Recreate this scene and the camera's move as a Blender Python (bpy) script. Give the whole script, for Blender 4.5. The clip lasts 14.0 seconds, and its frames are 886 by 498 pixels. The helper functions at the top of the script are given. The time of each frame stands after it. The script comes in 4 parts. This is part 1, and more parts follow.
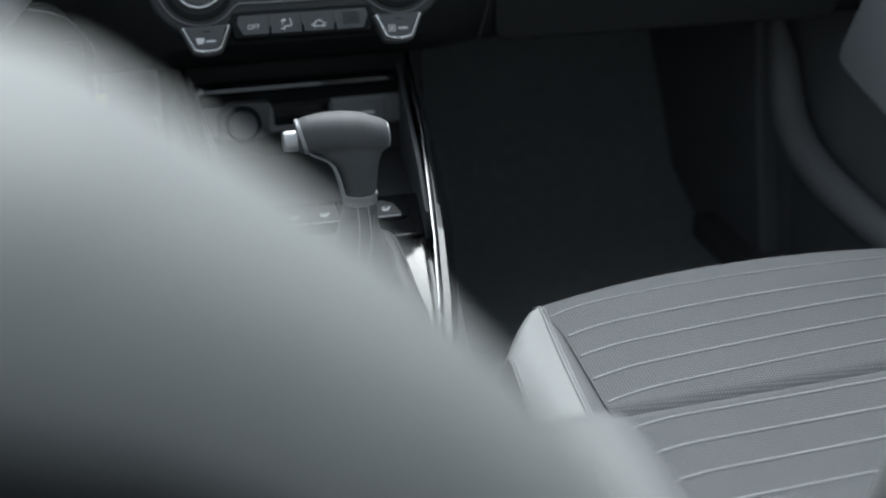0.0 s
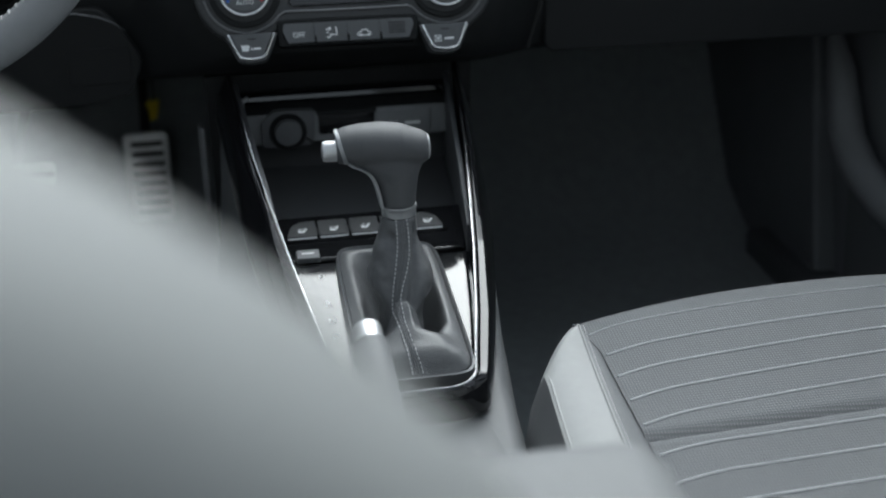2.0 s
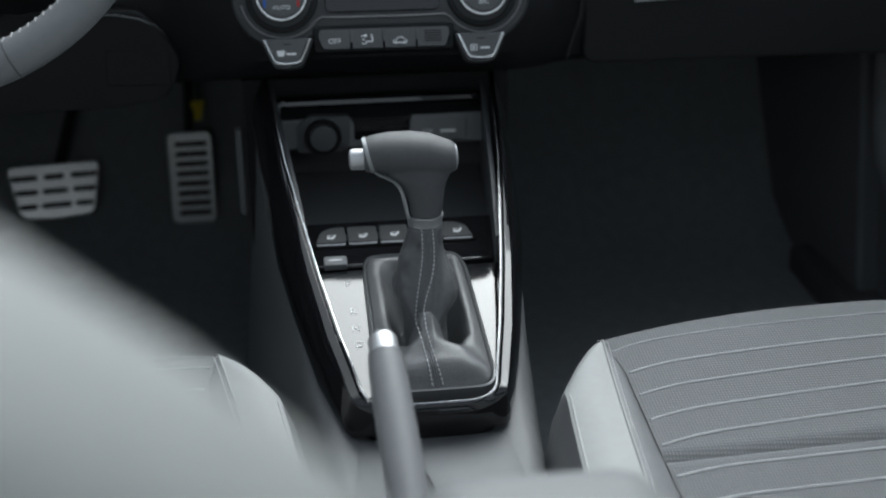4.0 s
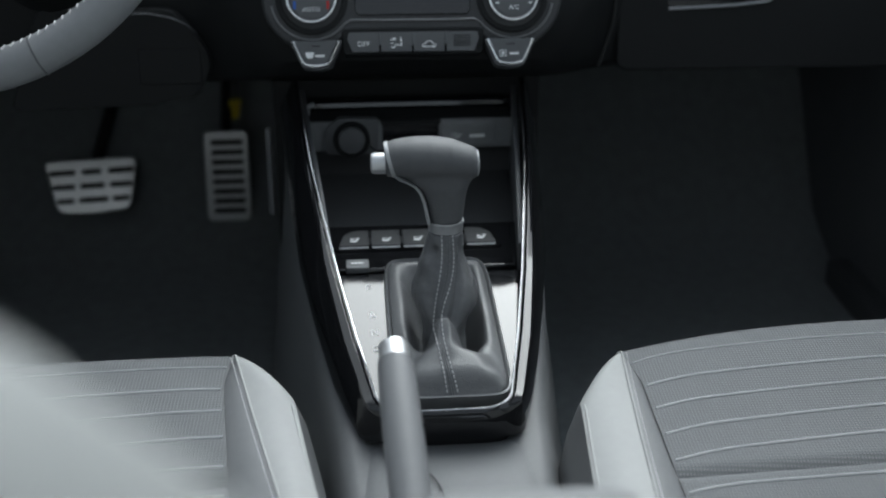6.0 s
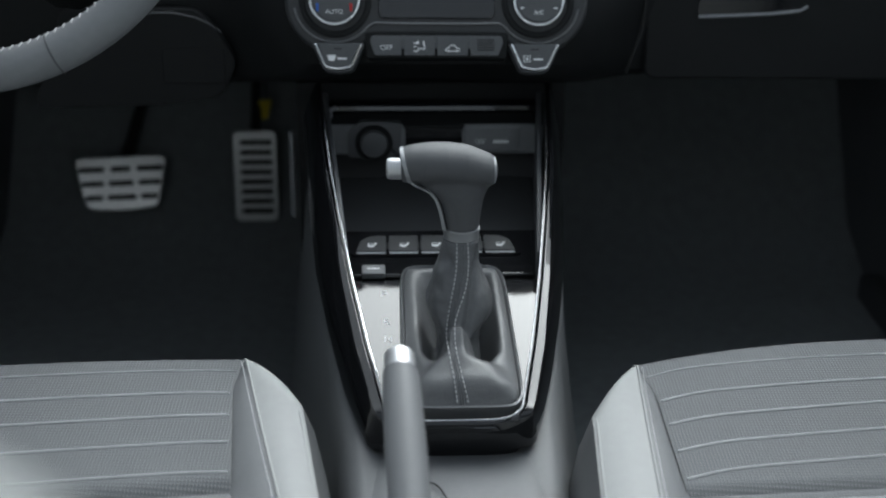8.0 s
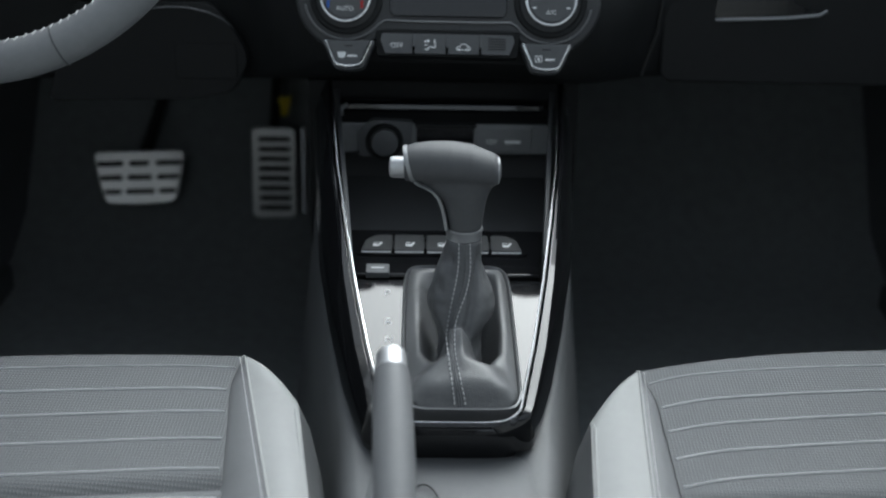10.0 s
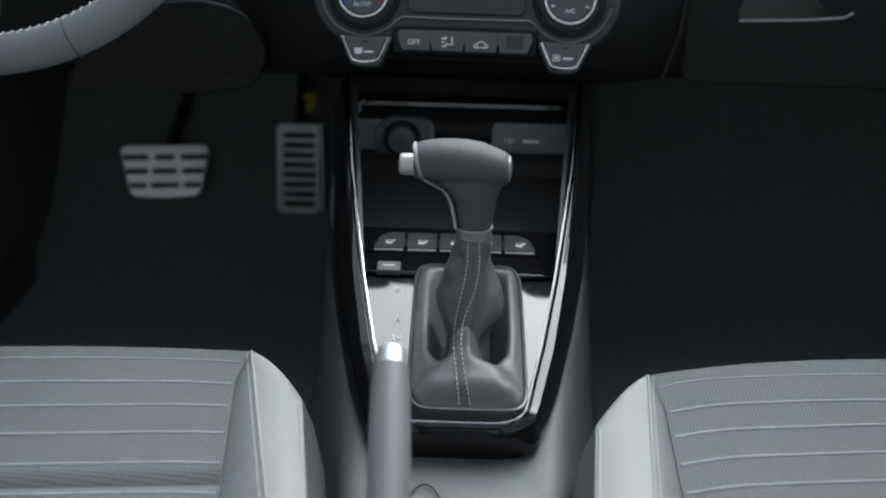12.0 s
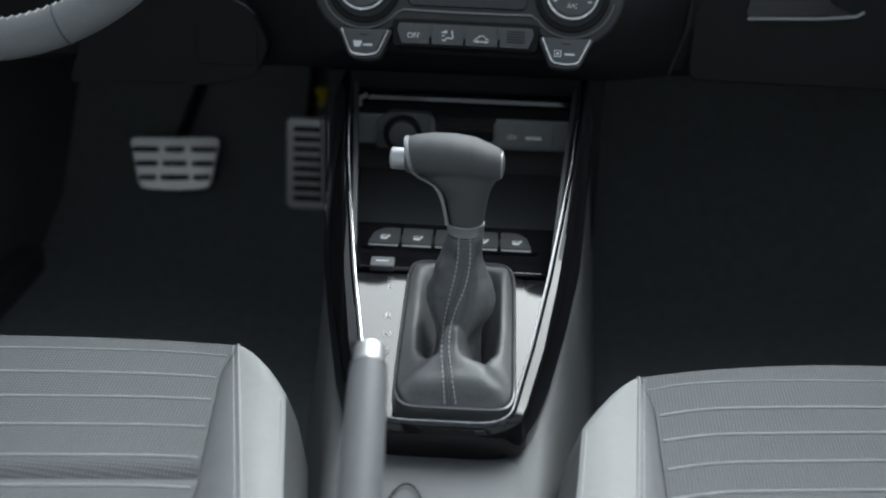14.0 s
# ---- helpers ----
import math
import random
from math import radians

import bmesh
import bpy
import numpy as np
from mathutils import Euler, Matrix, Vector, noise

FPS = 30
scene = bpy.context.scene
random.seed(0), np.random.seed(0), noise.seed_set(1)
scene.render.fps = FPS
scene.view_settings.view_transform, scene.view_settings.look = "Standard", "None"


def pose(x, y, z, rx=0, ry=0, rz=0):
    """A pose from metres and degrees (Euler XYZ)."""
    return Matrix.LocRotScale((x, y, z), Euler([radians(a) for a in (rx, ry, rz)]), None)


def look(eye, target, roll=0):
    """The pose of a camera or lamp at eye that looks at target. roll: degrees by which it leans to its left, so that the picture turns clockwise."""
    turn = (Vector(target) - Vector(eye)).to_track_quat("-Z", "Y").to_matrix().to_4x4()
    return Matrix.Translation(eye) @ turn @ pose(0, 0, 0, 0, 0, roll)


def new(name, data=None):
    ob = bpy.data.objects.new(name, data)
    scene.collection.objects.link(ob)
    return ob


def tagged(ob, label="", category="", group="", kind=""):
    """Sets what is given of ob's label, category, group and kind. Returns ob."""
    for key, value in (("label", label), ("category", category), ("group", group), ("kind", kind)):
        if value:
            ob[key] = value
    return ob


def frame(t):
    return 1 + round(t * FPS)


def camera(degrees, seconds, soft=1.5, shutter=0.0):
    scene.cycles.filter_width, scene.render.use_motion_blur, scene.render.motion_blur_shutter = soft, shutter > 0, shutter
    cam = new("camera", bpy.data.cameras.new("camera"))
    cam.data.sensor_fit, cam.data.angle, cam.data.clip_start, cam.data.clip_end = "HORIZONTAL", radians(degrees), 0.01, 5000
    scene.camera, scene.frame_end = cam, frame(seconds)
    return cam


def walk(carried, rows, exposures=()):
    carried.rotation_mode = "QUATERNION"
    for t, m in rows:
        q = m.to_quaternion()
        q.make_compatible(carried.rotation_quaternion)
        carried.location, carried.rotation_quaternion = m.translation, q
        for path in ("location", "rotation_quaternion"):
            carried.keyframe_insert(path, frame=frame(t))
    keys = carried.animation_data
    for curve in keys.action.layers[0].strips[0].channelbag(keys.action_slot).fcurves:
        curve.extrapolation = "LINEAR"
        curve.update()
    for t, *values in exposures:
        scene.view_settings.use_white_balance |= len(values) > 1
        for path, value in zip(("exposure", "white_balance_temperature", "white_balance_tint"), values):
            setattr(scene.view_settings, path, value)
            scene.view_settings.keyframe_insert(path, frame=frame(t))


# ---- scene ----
from mathutils.bvhtree import BVHTree
cam = camera(39.0, 14.0, 2.0)
cam.data.dof.use_dof = True
cam.data.dof.focus_distance = 1.08
cam.data.dof.aperture_fstop = 4.4
PATH = [
    (0, (-0.11, -0.9, 0.781), (0.246, 0.916, 0.021), -1.6),
    (0.5, (-0.103, -0.895, 0.779), (0.238, 0.926, 0.026), -1.4),
    (1, (-0.095, -0.894, 0.783), (0.224, 0.93, 0.028), -1.5),
    (1.5, (-0.095, -0.893, 0.781), (0.203, 0.937, 0.031), -1.3),
    (2, (-0.089, -0.888, 0.782), (0.174, 0.947, 0.033), -1.4),
    (2.5, (-0.086, -0.886, 0.785), (0.156, 0.952, 0.036), -1.2),
    (3, (-0.079, -0.885, 0.784), (0.14, 0.958, 0.039), -1.1),
    (5.3, (-0.047, -0.883, 0.79), (0.082, 0.969, 0.047), -0.3),
    (5.5, (-0.045, -0.882, 0.789), (0.076, 0.971, 0.047), -0.3),
    (6, (-0.039, -0.88, 0.788), (0.063, 0.975, 0.047), -0.1),
    (6.5, (-0.035, -0.877, 0.789), (0.05, 0.978, 0.048), -0.0),
    (7, (-0.03, -0.874, 0.788), (0.039, 0.983, 0.049), 0.2),
    (7.5, (-0.022, -0.871, 0.788), (0.032, 0.987, 0.049), 0.3),
    (8, (-0.017, -0.866, 0.787), (0.021, 0.993, 0.049), 0.5),
    (10.5, (0.017, -0.856, 0.782), (-0.011, 1.003, 0.045), 1.2),
    (11, (0.024, -0.854, 0.781), (-0.019, 1.004, 0.044), 1.3),
    (11.5, (0.027, -0.851, 0.78), (-0.031, 1.007, 0.043), 1.4),
    (12, (0.033, -0.849, 0.779), (-0.042, 1.008, 0.041), 1.5),
    (12.5, (0.04, -0.845, 0.778), (-0.051, 1.011, 0.039), 1.6),
    (13, (0.048, -0.842, 0.775), (-0.056, 1.014, 0.037), 1.7),
    (13.5, (0.056, -0.837, 0.773), (-0.058, 1.017, 0.033), 1.9),
    (14, (0.064, -0.833, 0.772), (-0.057, 1.02, 0.031), 2.0),
]
walk(cam, [(t, look(eye, target, roll)) for t, eye, target, roll in PATH], [(0, 0.9, 6000, 3), (14, 0.9, 6000, 3)])

# ---- light ----
world = bpy.data.worlds.new("overcast_sky")
scene.world = world
world.use_nodes = True
wn = world.node_tree.nodes
sky = wn.new("ShaderNodeTexSky")
sky.sky_type = "NISHITA"
sky.sun_disc = False
sky.sun_elevation, sky.sun_rotation = radians(50), radians(20)
sky.dust_density, sky.air_density = 4.0, 1.0
soft_sky = wn.new("ShaderNodeHueSaturation")
soft_sky.inputs["Saturation"].default_value = 0.25
world.node_tree.links.new(sky.outputs[0], soft_sky.inputs["Color"])
world.node_tree.links.new(soft_sky.outputs[0], wn["Background"].inputs[0])
wn["Background"].inputs[1].default_value = 0.122
sun = new("sun", bpy.data.lights.new("sun", "SUN"))
sun.data.energy, sun.data.angle, sun.data.color = 0.95, radians(40), (1.0, 0.98, 0.96)
sun.matrix_world = look((0, 0, 3), (-0.22, -0.62, 2.0))

# ---- materials ----


def mat(name, base, rough=0.5, metal=0.0, vary=0.12, scale=40.0, bump=0.0, bump_scale=400.0, coat=0.0, spec=0.5):
    """A surface with a large and a fine variation in tone and gloss, and a fine relief."""
    m = bpy.data.materials.new(name)
    m.use_nodes = True
    n, l = m.node_tree.nodes, m.node_tree.links
    b = n["Principled BSDF"]
    b.inputs["Metallic"].default_value = metal
    b.inputs["Coat Weight"].default_value = coat
    b.inputs["Specular IOR Level"].default_value = spec
    tc = n.new("ShaderNodeTexCoord")
    big, fine = n.new("ShaderNodeTexNoise"), n.new("ShaderNodeTexNoise")
    big.inputs["Scale"].default_value, fine.inputs["Scale"].default_value = scale * 0.25, scale * 6
    big.inputs["Detail"].default_value = 5
    for t in (big, fine):
        l.new(tc.outputs["Object"], t.inputs["Vector"])
    mix = n.new("ShaderNodeMix")
    mix.inputs[0].default_value = 0.4
    l.new(big.outputs["Fac"], mix.inputs[2])
    l.new(fine.outputs["Fac"], mix.inputs[3])
    ramp = n.new("ShaderNodeValToRGB")
    e = ramp.color_ramp.elements
    e[0].position, e[1].position = 0.3, 0.7
    e[0].color = (*[c * (1 - vary) for c in base], 1)
    e[1].color = (*[min(1, c * (1 + vary)) for c in base], 1)
    l.new(mix.outputs[0], ramp.inputs[0])
    l.new(ramp.outputs[0], b.inputs["Base Color"])
    rr = n.new("ShaderNodeMapRange")
    rr.inputs["To Min"].default_value, rr.inputs["To Max"].default_value = rough * 0.88, min(1, rough * 1.12)
    l.new(mix.outputs[0], rr.inputs["Value"])
    l.new(rr.outputs[0], b.inputs["Roughness"])
    if bump:
        grain = n.new("ShaderNodeTexNoise")
        grain.inputs["Scale"].default_value = bump_scale
        grain.inputs["Detail"].default_value = 3
        l.new(tc.outputs["Object"], grain.inputs["Vector"])
        bp = n.new("ShaderNodeBump")
        bp.inputs["Strength"].default_value, bp.inputs["Distance"].default_value = bump, 0.0006
        l.new(grain.outputs["Fac"], bp.inputs["Height"])
        l.new(bp.outputs[0], b.inputs["Normal"])
    return m


def woven(name, base, dot, pitch):
    """Upholstery cloth with a fine grid of light dots."""
    m = mat(name, base, 0.85, vary=0.10, scale=30, spec=0.25)
    n, l = m.node_tree.nodes, m.node_tree.links
    b = n["Principled BSDF"]
    tc = n.new("ShaderNodeTexCoord")
    sep = n.new("ShaderNodeSeparateXYZ")
    l.new(tc.outputs["Object"], sep.inputs[0])
    waves = []
    for axis, stretch in (("X", 1.0), ("Y", 1.25)):
        k = n.new("ShaderNodeMath")
        k.operation = "MULTIPLY"
        k.inputs[1].default_value = 2 * math.pi / (pitch * stretch)
        l.new(sep.outputs[axis], k.inputs[0])
        sn = n.new("ShaderNodeMath")
        sn.operation = "SINE"
        l.new(k.outputs[0], sn.inputs[0])
        waves.append(sn)
    half = []
    for wv in waves:
        h = n.new("ShaderNodeMath")
        h.operation = "MULTIPLY_ADD"
        h.inputs[1].default_value, h.inputs[2].default_value = 0.5, 0.5
        l.new(wv.outputs[0], h.inputs[0])
        half.append(h)
    mul = n.new("ShaderNodeMath")
    mul.operation = "MULTIPLY"
    l.new(half[0].outputs[0], mul.inputs[0])
    l.new(half[1].outputs[0], mul.inputs[1])
    rng = n.new("ShaderNodeMapRange")
    rng.inputs["From Min"].default_value, rng.inputs["From Max"].default_value = 0.30, 0.75
    l.new(mul.outputs[0], rng.inputs["Value"])
    old = b.inputs["Base Color"].links[0].from_socket
    mx = n.new("ShaderNodeMix")
    mx.data_type = "RGBA"
    l.new(rng.outputs[0], mx.inputs[0])
    l.new(old, mx.inputs[6])
    mx.inputs[7].default_value = (*dot, 1)
    l.new(mx.outputs[2], b.inputs["Base Color"])
    bp = n.new("ShaderNodeBump")
    bp.inputs["Strength"].default_value, bp.inputs["Distance"].default_value = 0.5, 0.0005
    l.new(mul.outputs[0], bp.inputs["Height"])
    l.new(bp.outputs[0], b.inputs["Normal"])
    b.inputs["Sheen Weight"].default_value = 0.15
    return m


CLOTH = woven("grey_woven_cloth", (0.122, 0.127, 0.132), (0.204, 0.210, 0.216), 0.0027)
PIPING = mat("light_grey_piping", (0.42, 0.43, 0.44), 0.7, vary=0.08, bump=0.3)
LEATHER_LIGHT = mat("light_grey_leather", (0.335, 0.342, 0.340), 0.66, vary=0.05, scale=20, bump=0.35, bump_scale=700, spec=0.35)
LEATHER_MID = mat("mid_grey_leather", (0.17, 0.174, 0.182), 0.5, vary=0.07, scale=25, bump=0.35, bump_scale=700)
WHEEL_LEATHER = mat("grey_wheel_leather", (0.215, 0.221, 0.229), 0.5, vary=0.07, scale=25, bump=0.35, bump_scale=700)
LEATHER_BACK = mat("pale_grey_leather", (0.258, 0.266, 0.262), 0.55, vary=0.06, scale=20, bump=0.3, bump_scale=700)
LEATHER_SIDE = mat("dark_grey_side_leather", (0.11, 0.113, 0.118), 0.5, vary=0.07, scale=25, bump=0.35, bump_scale=700)
LEATHER_DARK = mat("dark_grey_leather", (0.125, 0.129, 0.134), 0.40, vary=0.15, scale=40, bump=0.5, bump_scale=800)
KNOB_SKIN = mat("charcoal_knob_leather", (0.085, 0.088, 0.093), 0.58, vary=0.1, scale=40, bump=0.25, bump_scale=1200)
GLOSS = mat("piano_black", (0.011, 0.0115, 0.013), 0.05, vary=0.1, spec=0.5, coat=0.15)
CHROME = mat("satin_chrome", (0.72, 0.73, 0.74), 0.2, 1.0, vary=0.05)
SILVER = mat("silver_paint", (0.62, 0.63, 0.64), 0.32, 0.7, vary=0.05)
STEEL = mat("brushed_pedal_steel", (0.90, 0.90, 0.89), 0.36, 0.78, vary=0.10, scale=60, bump=0.2)
PLASTIC = mat("black_grained_plastic", (0.0135, 0.0145, 0.0152), 0.6, vary=0.15, scale=40, bump=0.5, bump_scale=900, spec=0.25)
PLASTIC_GREY = mat("dark_grey_plastic", (0.100, 0.104, 0.109), 0.5, vary=0.12, scale=40, bump=0.4, bump_scale=900)
TUNNEL_GREY = mat("grained_console_plastic", (0.125, 0.130, 0.136), 0.55, vary=0.1, scale=40, bump=0.5, bump_scale=900)
FLANK = mat("matt_console_flank", (0.17, 0.176, 0.184), 0.6, vary=0.12, bump=0.4, bump_scale=900)
CLIMATE = mat("charcoal_control_plastic", (0.042, 0.0435, 0.046), 0.45, vary=0.1, scale=40, bump=0.3, bump_scale=900)
HEATER = mat("dark_satin_button", (0.055, 0.057, 0.060), 0.40, vary=0.1, scale=40, bump=0.2, bump_scale=900)
BUTTON = mat("satin_button_plastic", (0.205, 0.211, 0.219), 0.38, vary=0.1, scale=40, bump=0.2, bump_scale=900)
TRAY = mat("soft_tray_lining", (0.050, 0.052, 0.055), 0.7, vary=0.12, scale=60, bump=0.4, bump_scale=900)
ARM_LEATHER = mat("grey_armrest_leather", (0.185, 0.190, 0.194), 0.6, vary=0.06, scale=20, bump=0.3, bump_scale=700)
TRIM_GREY = mat("satin_grey_trim", (0.40, 0.41, 0.42), 0.38, 0.5, vary=0.05)
RUBBER = mat("black_rubber", (0.022, 0.0225, 0.023), 0.75, vary=0.2)
CARPET = mat("black_carpet", (0.29, 0.31, 0.315), 0.98, vary=0.14, scale=220, bump=1.0, bump_scale=900, spec=0.1)
STITCH = mat("grey_thread", (0.50, 0.505, 0.51), 0.8, vary=0.08)
FRAME_TRIM = mat("dark_satin_trim", (0.20, 0.204, 0.210), 0.3, 0.5, vary=0.08)
INK = mat("white_print", (0.92, 0.93, 0.94), 0.6, vary=0.03)
YELLOW = mat("yellow_tag", (0.78, 0.62, 0.03), 0.6, vary=0.06)
RED = mat("red_marking", (0.5, 0.02, 0.02), 0.5, vary=0.05)
BLUE = mat("blue_marking", (0.03, 0.12, 0.5), 0.5, vary=0.05)
LINER = mat("pale_headliner", (0.55, 0.55, 0.54), 0.95, vary=0.06, bump=0.4)
DOOR_GREY = mat("light_grey_door_trim", (0.30, 0.31, 0.32), 0.6, vary=0.06, bump=0.3)
DOOR_LIP = mat("grey_pocket_plastic", (0.19, 0.194, 0.200), 0.5, vary=0.1, bump=0.3)
ASPHALT = mat("grey_asphalt", (0.06, 0.06, 0.06), 0.9, vary=0.25, scale=3, bump=0.6, bump_scale=60)

# ---- builders ----


def part(name, bm, material, parent=None, label="", smooth=True, bevel=0.0, weld=True):
    """Links a bmesh as one mesh object under a thing or a part."""
    if weld:
        bmesh.ops.remove_doubles(bm, verts=bm.verts, dist=1e-6)
    bmesh.ops.recalc_face_normals(bm, faces=bm.faces)
    me = bpy.data.meshes.new(name)
    bm.to_mesh(me)
    bm.free()
    me.materials.append(material)
    if smooth:
        me.shade_smooth()
        me.set_sharp_from_angle(angle=radians(38))
    ob = new(name, me)
    if parent:
        ob.parent = parent
    if label:
        tagged(ob, label)
    if bevel:
        mod = ob.modifiers.new("edge", "BEVEL")
        mod.width, mod.segments, mod.limit_method, mod.angle_limit = bevel, 3, "ANGLE", radians(32)
        mod.harden_normals = False
    return ob


def thing(name, label, category, group="", kind="", at=None):
    ob = new(name)
    ob.empty_display_size = 0.05
    if at is not None:
        ob.matrix_world = at
    return tagged(ob, label, category, group, kind)


def loft(rings, close=True, caps=True, bm=None):
    bm = bm or bmesh.new()
    rows = [[bm.verts.new(p) for p in ring] for ring in rings]
    for a, b in zip(rows, rows[1:]):
        n = len(a)
        for i in range(n if close else n - 1):
            j = (i + 1) % n
            bm.faces.new((a[i], a[j], b[j], b[i]))
    if caps and close:
        bm.faces.new(rows[0])
        bm.faces.new(list(reversed(rows[-1])))
    return bm


def box(lo, hi, bm=None):
    bm = bm or bmesh.new()
    (x0, y0, z0), (x1, y1, z1) = lo, hi
    return loft([[(x0, y0, z), (x1, y0, z), (x1, y1, z), (x0, y1, z)] for z in (z0, z1)], bm=bm)


def prism(outline, low, high, m=Matrix(), bm=None):
    """An outline in the plane of m, from the height low to the height high."""
    return loft([[m @ Vector((u, v, w)) for u, v in outline] for w in (low, high)], bm=bm)


def tube(points, radius, sides=10, squash=1.0, bm=None, caps=True):
    """A round bar along points; radius a number or a list."""
    pts = [Vector(p) for p in points]
    rings = []
    side = None
    for i, p in enumerate(pts):
        d = (pts[min(i + 1, len(pts) - 1)] - pts[max(i - 1, 0)]).normalized()
        if side is None:
            side = d.orthogonal().normalized()
        side = (side - d * side.dot(d)).normalized()
        up = d.cross(side)
        r = radius[i] if isinstance(radius, (list, tuple)) else radius
        rings.append([p + side * (r * math.cos(a)) + up * (r * squash * math.sin(a)) for a in (2 * math.pi * k / sides for k in range(sides))])
    return loft(rings, caps=caps, bm=bm)


def rrect(hw, hh, r, n=6, cx=0.0, cy=0.0):
    """A rectangle with rounded corners, as a list of 2D points."""
    out = []
    for sx, sy, a0 in ((1, 1, 0), (-1, 1, 90), (-1, -1, 180), (1, -1, 270)):
        for k in range(n + 1):
            a = radians(a0 + 90 * k / n)
            out.append((cx + sx * (hw - r) + r * math.cos(a), cy + sy * (hh - r) + r * math.sin(a)))
    return out


def rpoly(corners, r, n=5):
    """A polygon with rounded corners."""
    out = []
    k = len(corners)
    for i in range(k):
        p, a, b = (Vector(corners[j % k]) for j in (i, i - 1, i + 1))
        q0, q1 = p + (a - p).normalized() * r, p + (b - p).normalized() * r
        for s in range(n + 1):
            t = s / n
            q = q0 * (1 - t) ** 2 + p * 2 * t * (1 - t) + q1 * t * t
            out.append((q.x, q.y))
    return out


def arc(cx, cy, r, a0, a1, n):
    return [(cx + r * math.cos(radians(a0 + (a1 - a0) * k / n)), cy + r * math.sin(radians(a0 + (a1 - a0) * k / n))) for k in range(n + 1)]


def smoothstep(a, b, x):
    t = min(1, max(0, (x - a) / (b - a)))
    return t * t * (3 - 2 * t)


def lettering(name, text, size, m, parent, material, depth=0.0003):
    cu = bpy.data.curves.new(name, "FONT")
    cu.body, cu.size, cu.align_x, cu.align_y, cu.extrude = text, size, "CENTER", "CENTER", depth
    tmp = new("tmp", cu)
    me = bpy.data.meshes.new_from_object(tmp.evaluated_get(bpy.context.evaluated_depsgraph_get()))
    bpy.data.objects.remove(tmp)
    me.transform(m)
    me.materials.clear()
    me.materials.append(material)
    ob = new(name, me)
    ob.parent = parent
    return ob


# ---- the car's shell ----
def shell():
    part("ground", loft([[(-60, -60, -0.32), (60, -60, -0.32), (60, 60, -0.32), (-60, 60, -0.32)], [(-60, -60, -0.30), (60, -60, -0.30), (60, 60, -0.30), (-60, 60, -0.30)]]), ASPHALT)
    tagged(bpy.data.objects["ground"], "grey asphalt ground outside the car", "ground", kind="structure")
    # carpeted floor, rising into a toe board and a firewall
    prof = [(-1.9, 0.0), (0.75, 0.0), (0.95, 0.015), (1.06, 0.07), (1.22, 0.30), (1.26, 0.62)]
    back = [(y + 0.03, z - 0.03) for y, z in prof]
    bm = loft([[(x, y, z) for y, z in prof + back[::-1]] for x in [-0.74 + 1.48 * k / 24 for k in range(25)]])
    tagged(part("floor", bm, CARPET), "black carpeted car floor with toe board", "floor", kind="structure")
    # unseen headliner, on posts,
    # with a wide opening added to let soft top light in
    bm = bmesh.new()
    for lo, hi in (((-0.6, -1.8, 1.14), (0.6, -1.05, 1.19)), ((-0.6, -0.20, 1.14), (0.6, -0.10, 1.19)), ((-0.6, -1.05, 1.14), (-0.46, -0.20, 1.19)), ((0.46, -1.05, 1.14), (0.6, -0.20, 1.19))):
        box(lo, hi, bm)
    tagged(part("ceiling", bm, LINER), "unseen pale cloth headliner with an opening added for top light", "ceiling", kind="structure")
    for s in (-1, 1):
        bm = tube([(s * 0.60, -0.12, 1.15), (s * 0.66, 0.3, 0.95), (s * 0.71, 0.85, 0.68)], 0.035, 10)
        tagged(part("pillar", bm, LINER), "pale trimmed windscreen pillar", "pillar", kind="structure")
        bm = tube([(s * 0.62, -0.55, 1.15), (s * 0.70, -0.50, 0.75), (s * 0.73, -0.48, 0.0)], 0.05, 10)
        tagged(part("pillar", bm, LINER), "pale trimmed door pillar", "pillar", kind="structure")
    # rear wall and bench, out of view, added to close the cabin
    tagged(part("wall_rear", box((-0.74, -1.9, 0.0), (0.74, -1.82, 0.78)), PLASTIC, bevel=0.01), "unseen dark wall added to close the cabin behind the bench", "wall", kind="structure")
    bench = thing("rear_bench", "grey upholstered rear bench seat", "seat")
    part("cushion", box((-0.66, -1.62, 0.0), (0.66, -1.12, 0.34)), LEATHER_MID, bench, bevel=0.05)
    part("backrest", loft([[(x, y0 - z * 0.25, z) for x, y0 in ((-0.66, -1.50), (0.66, -1.50), (0.66, -1.62), (-0.66, -1.62))] for z in (0.3, 0.85)]), LEATHER_MID, bench, bevel=0.04)


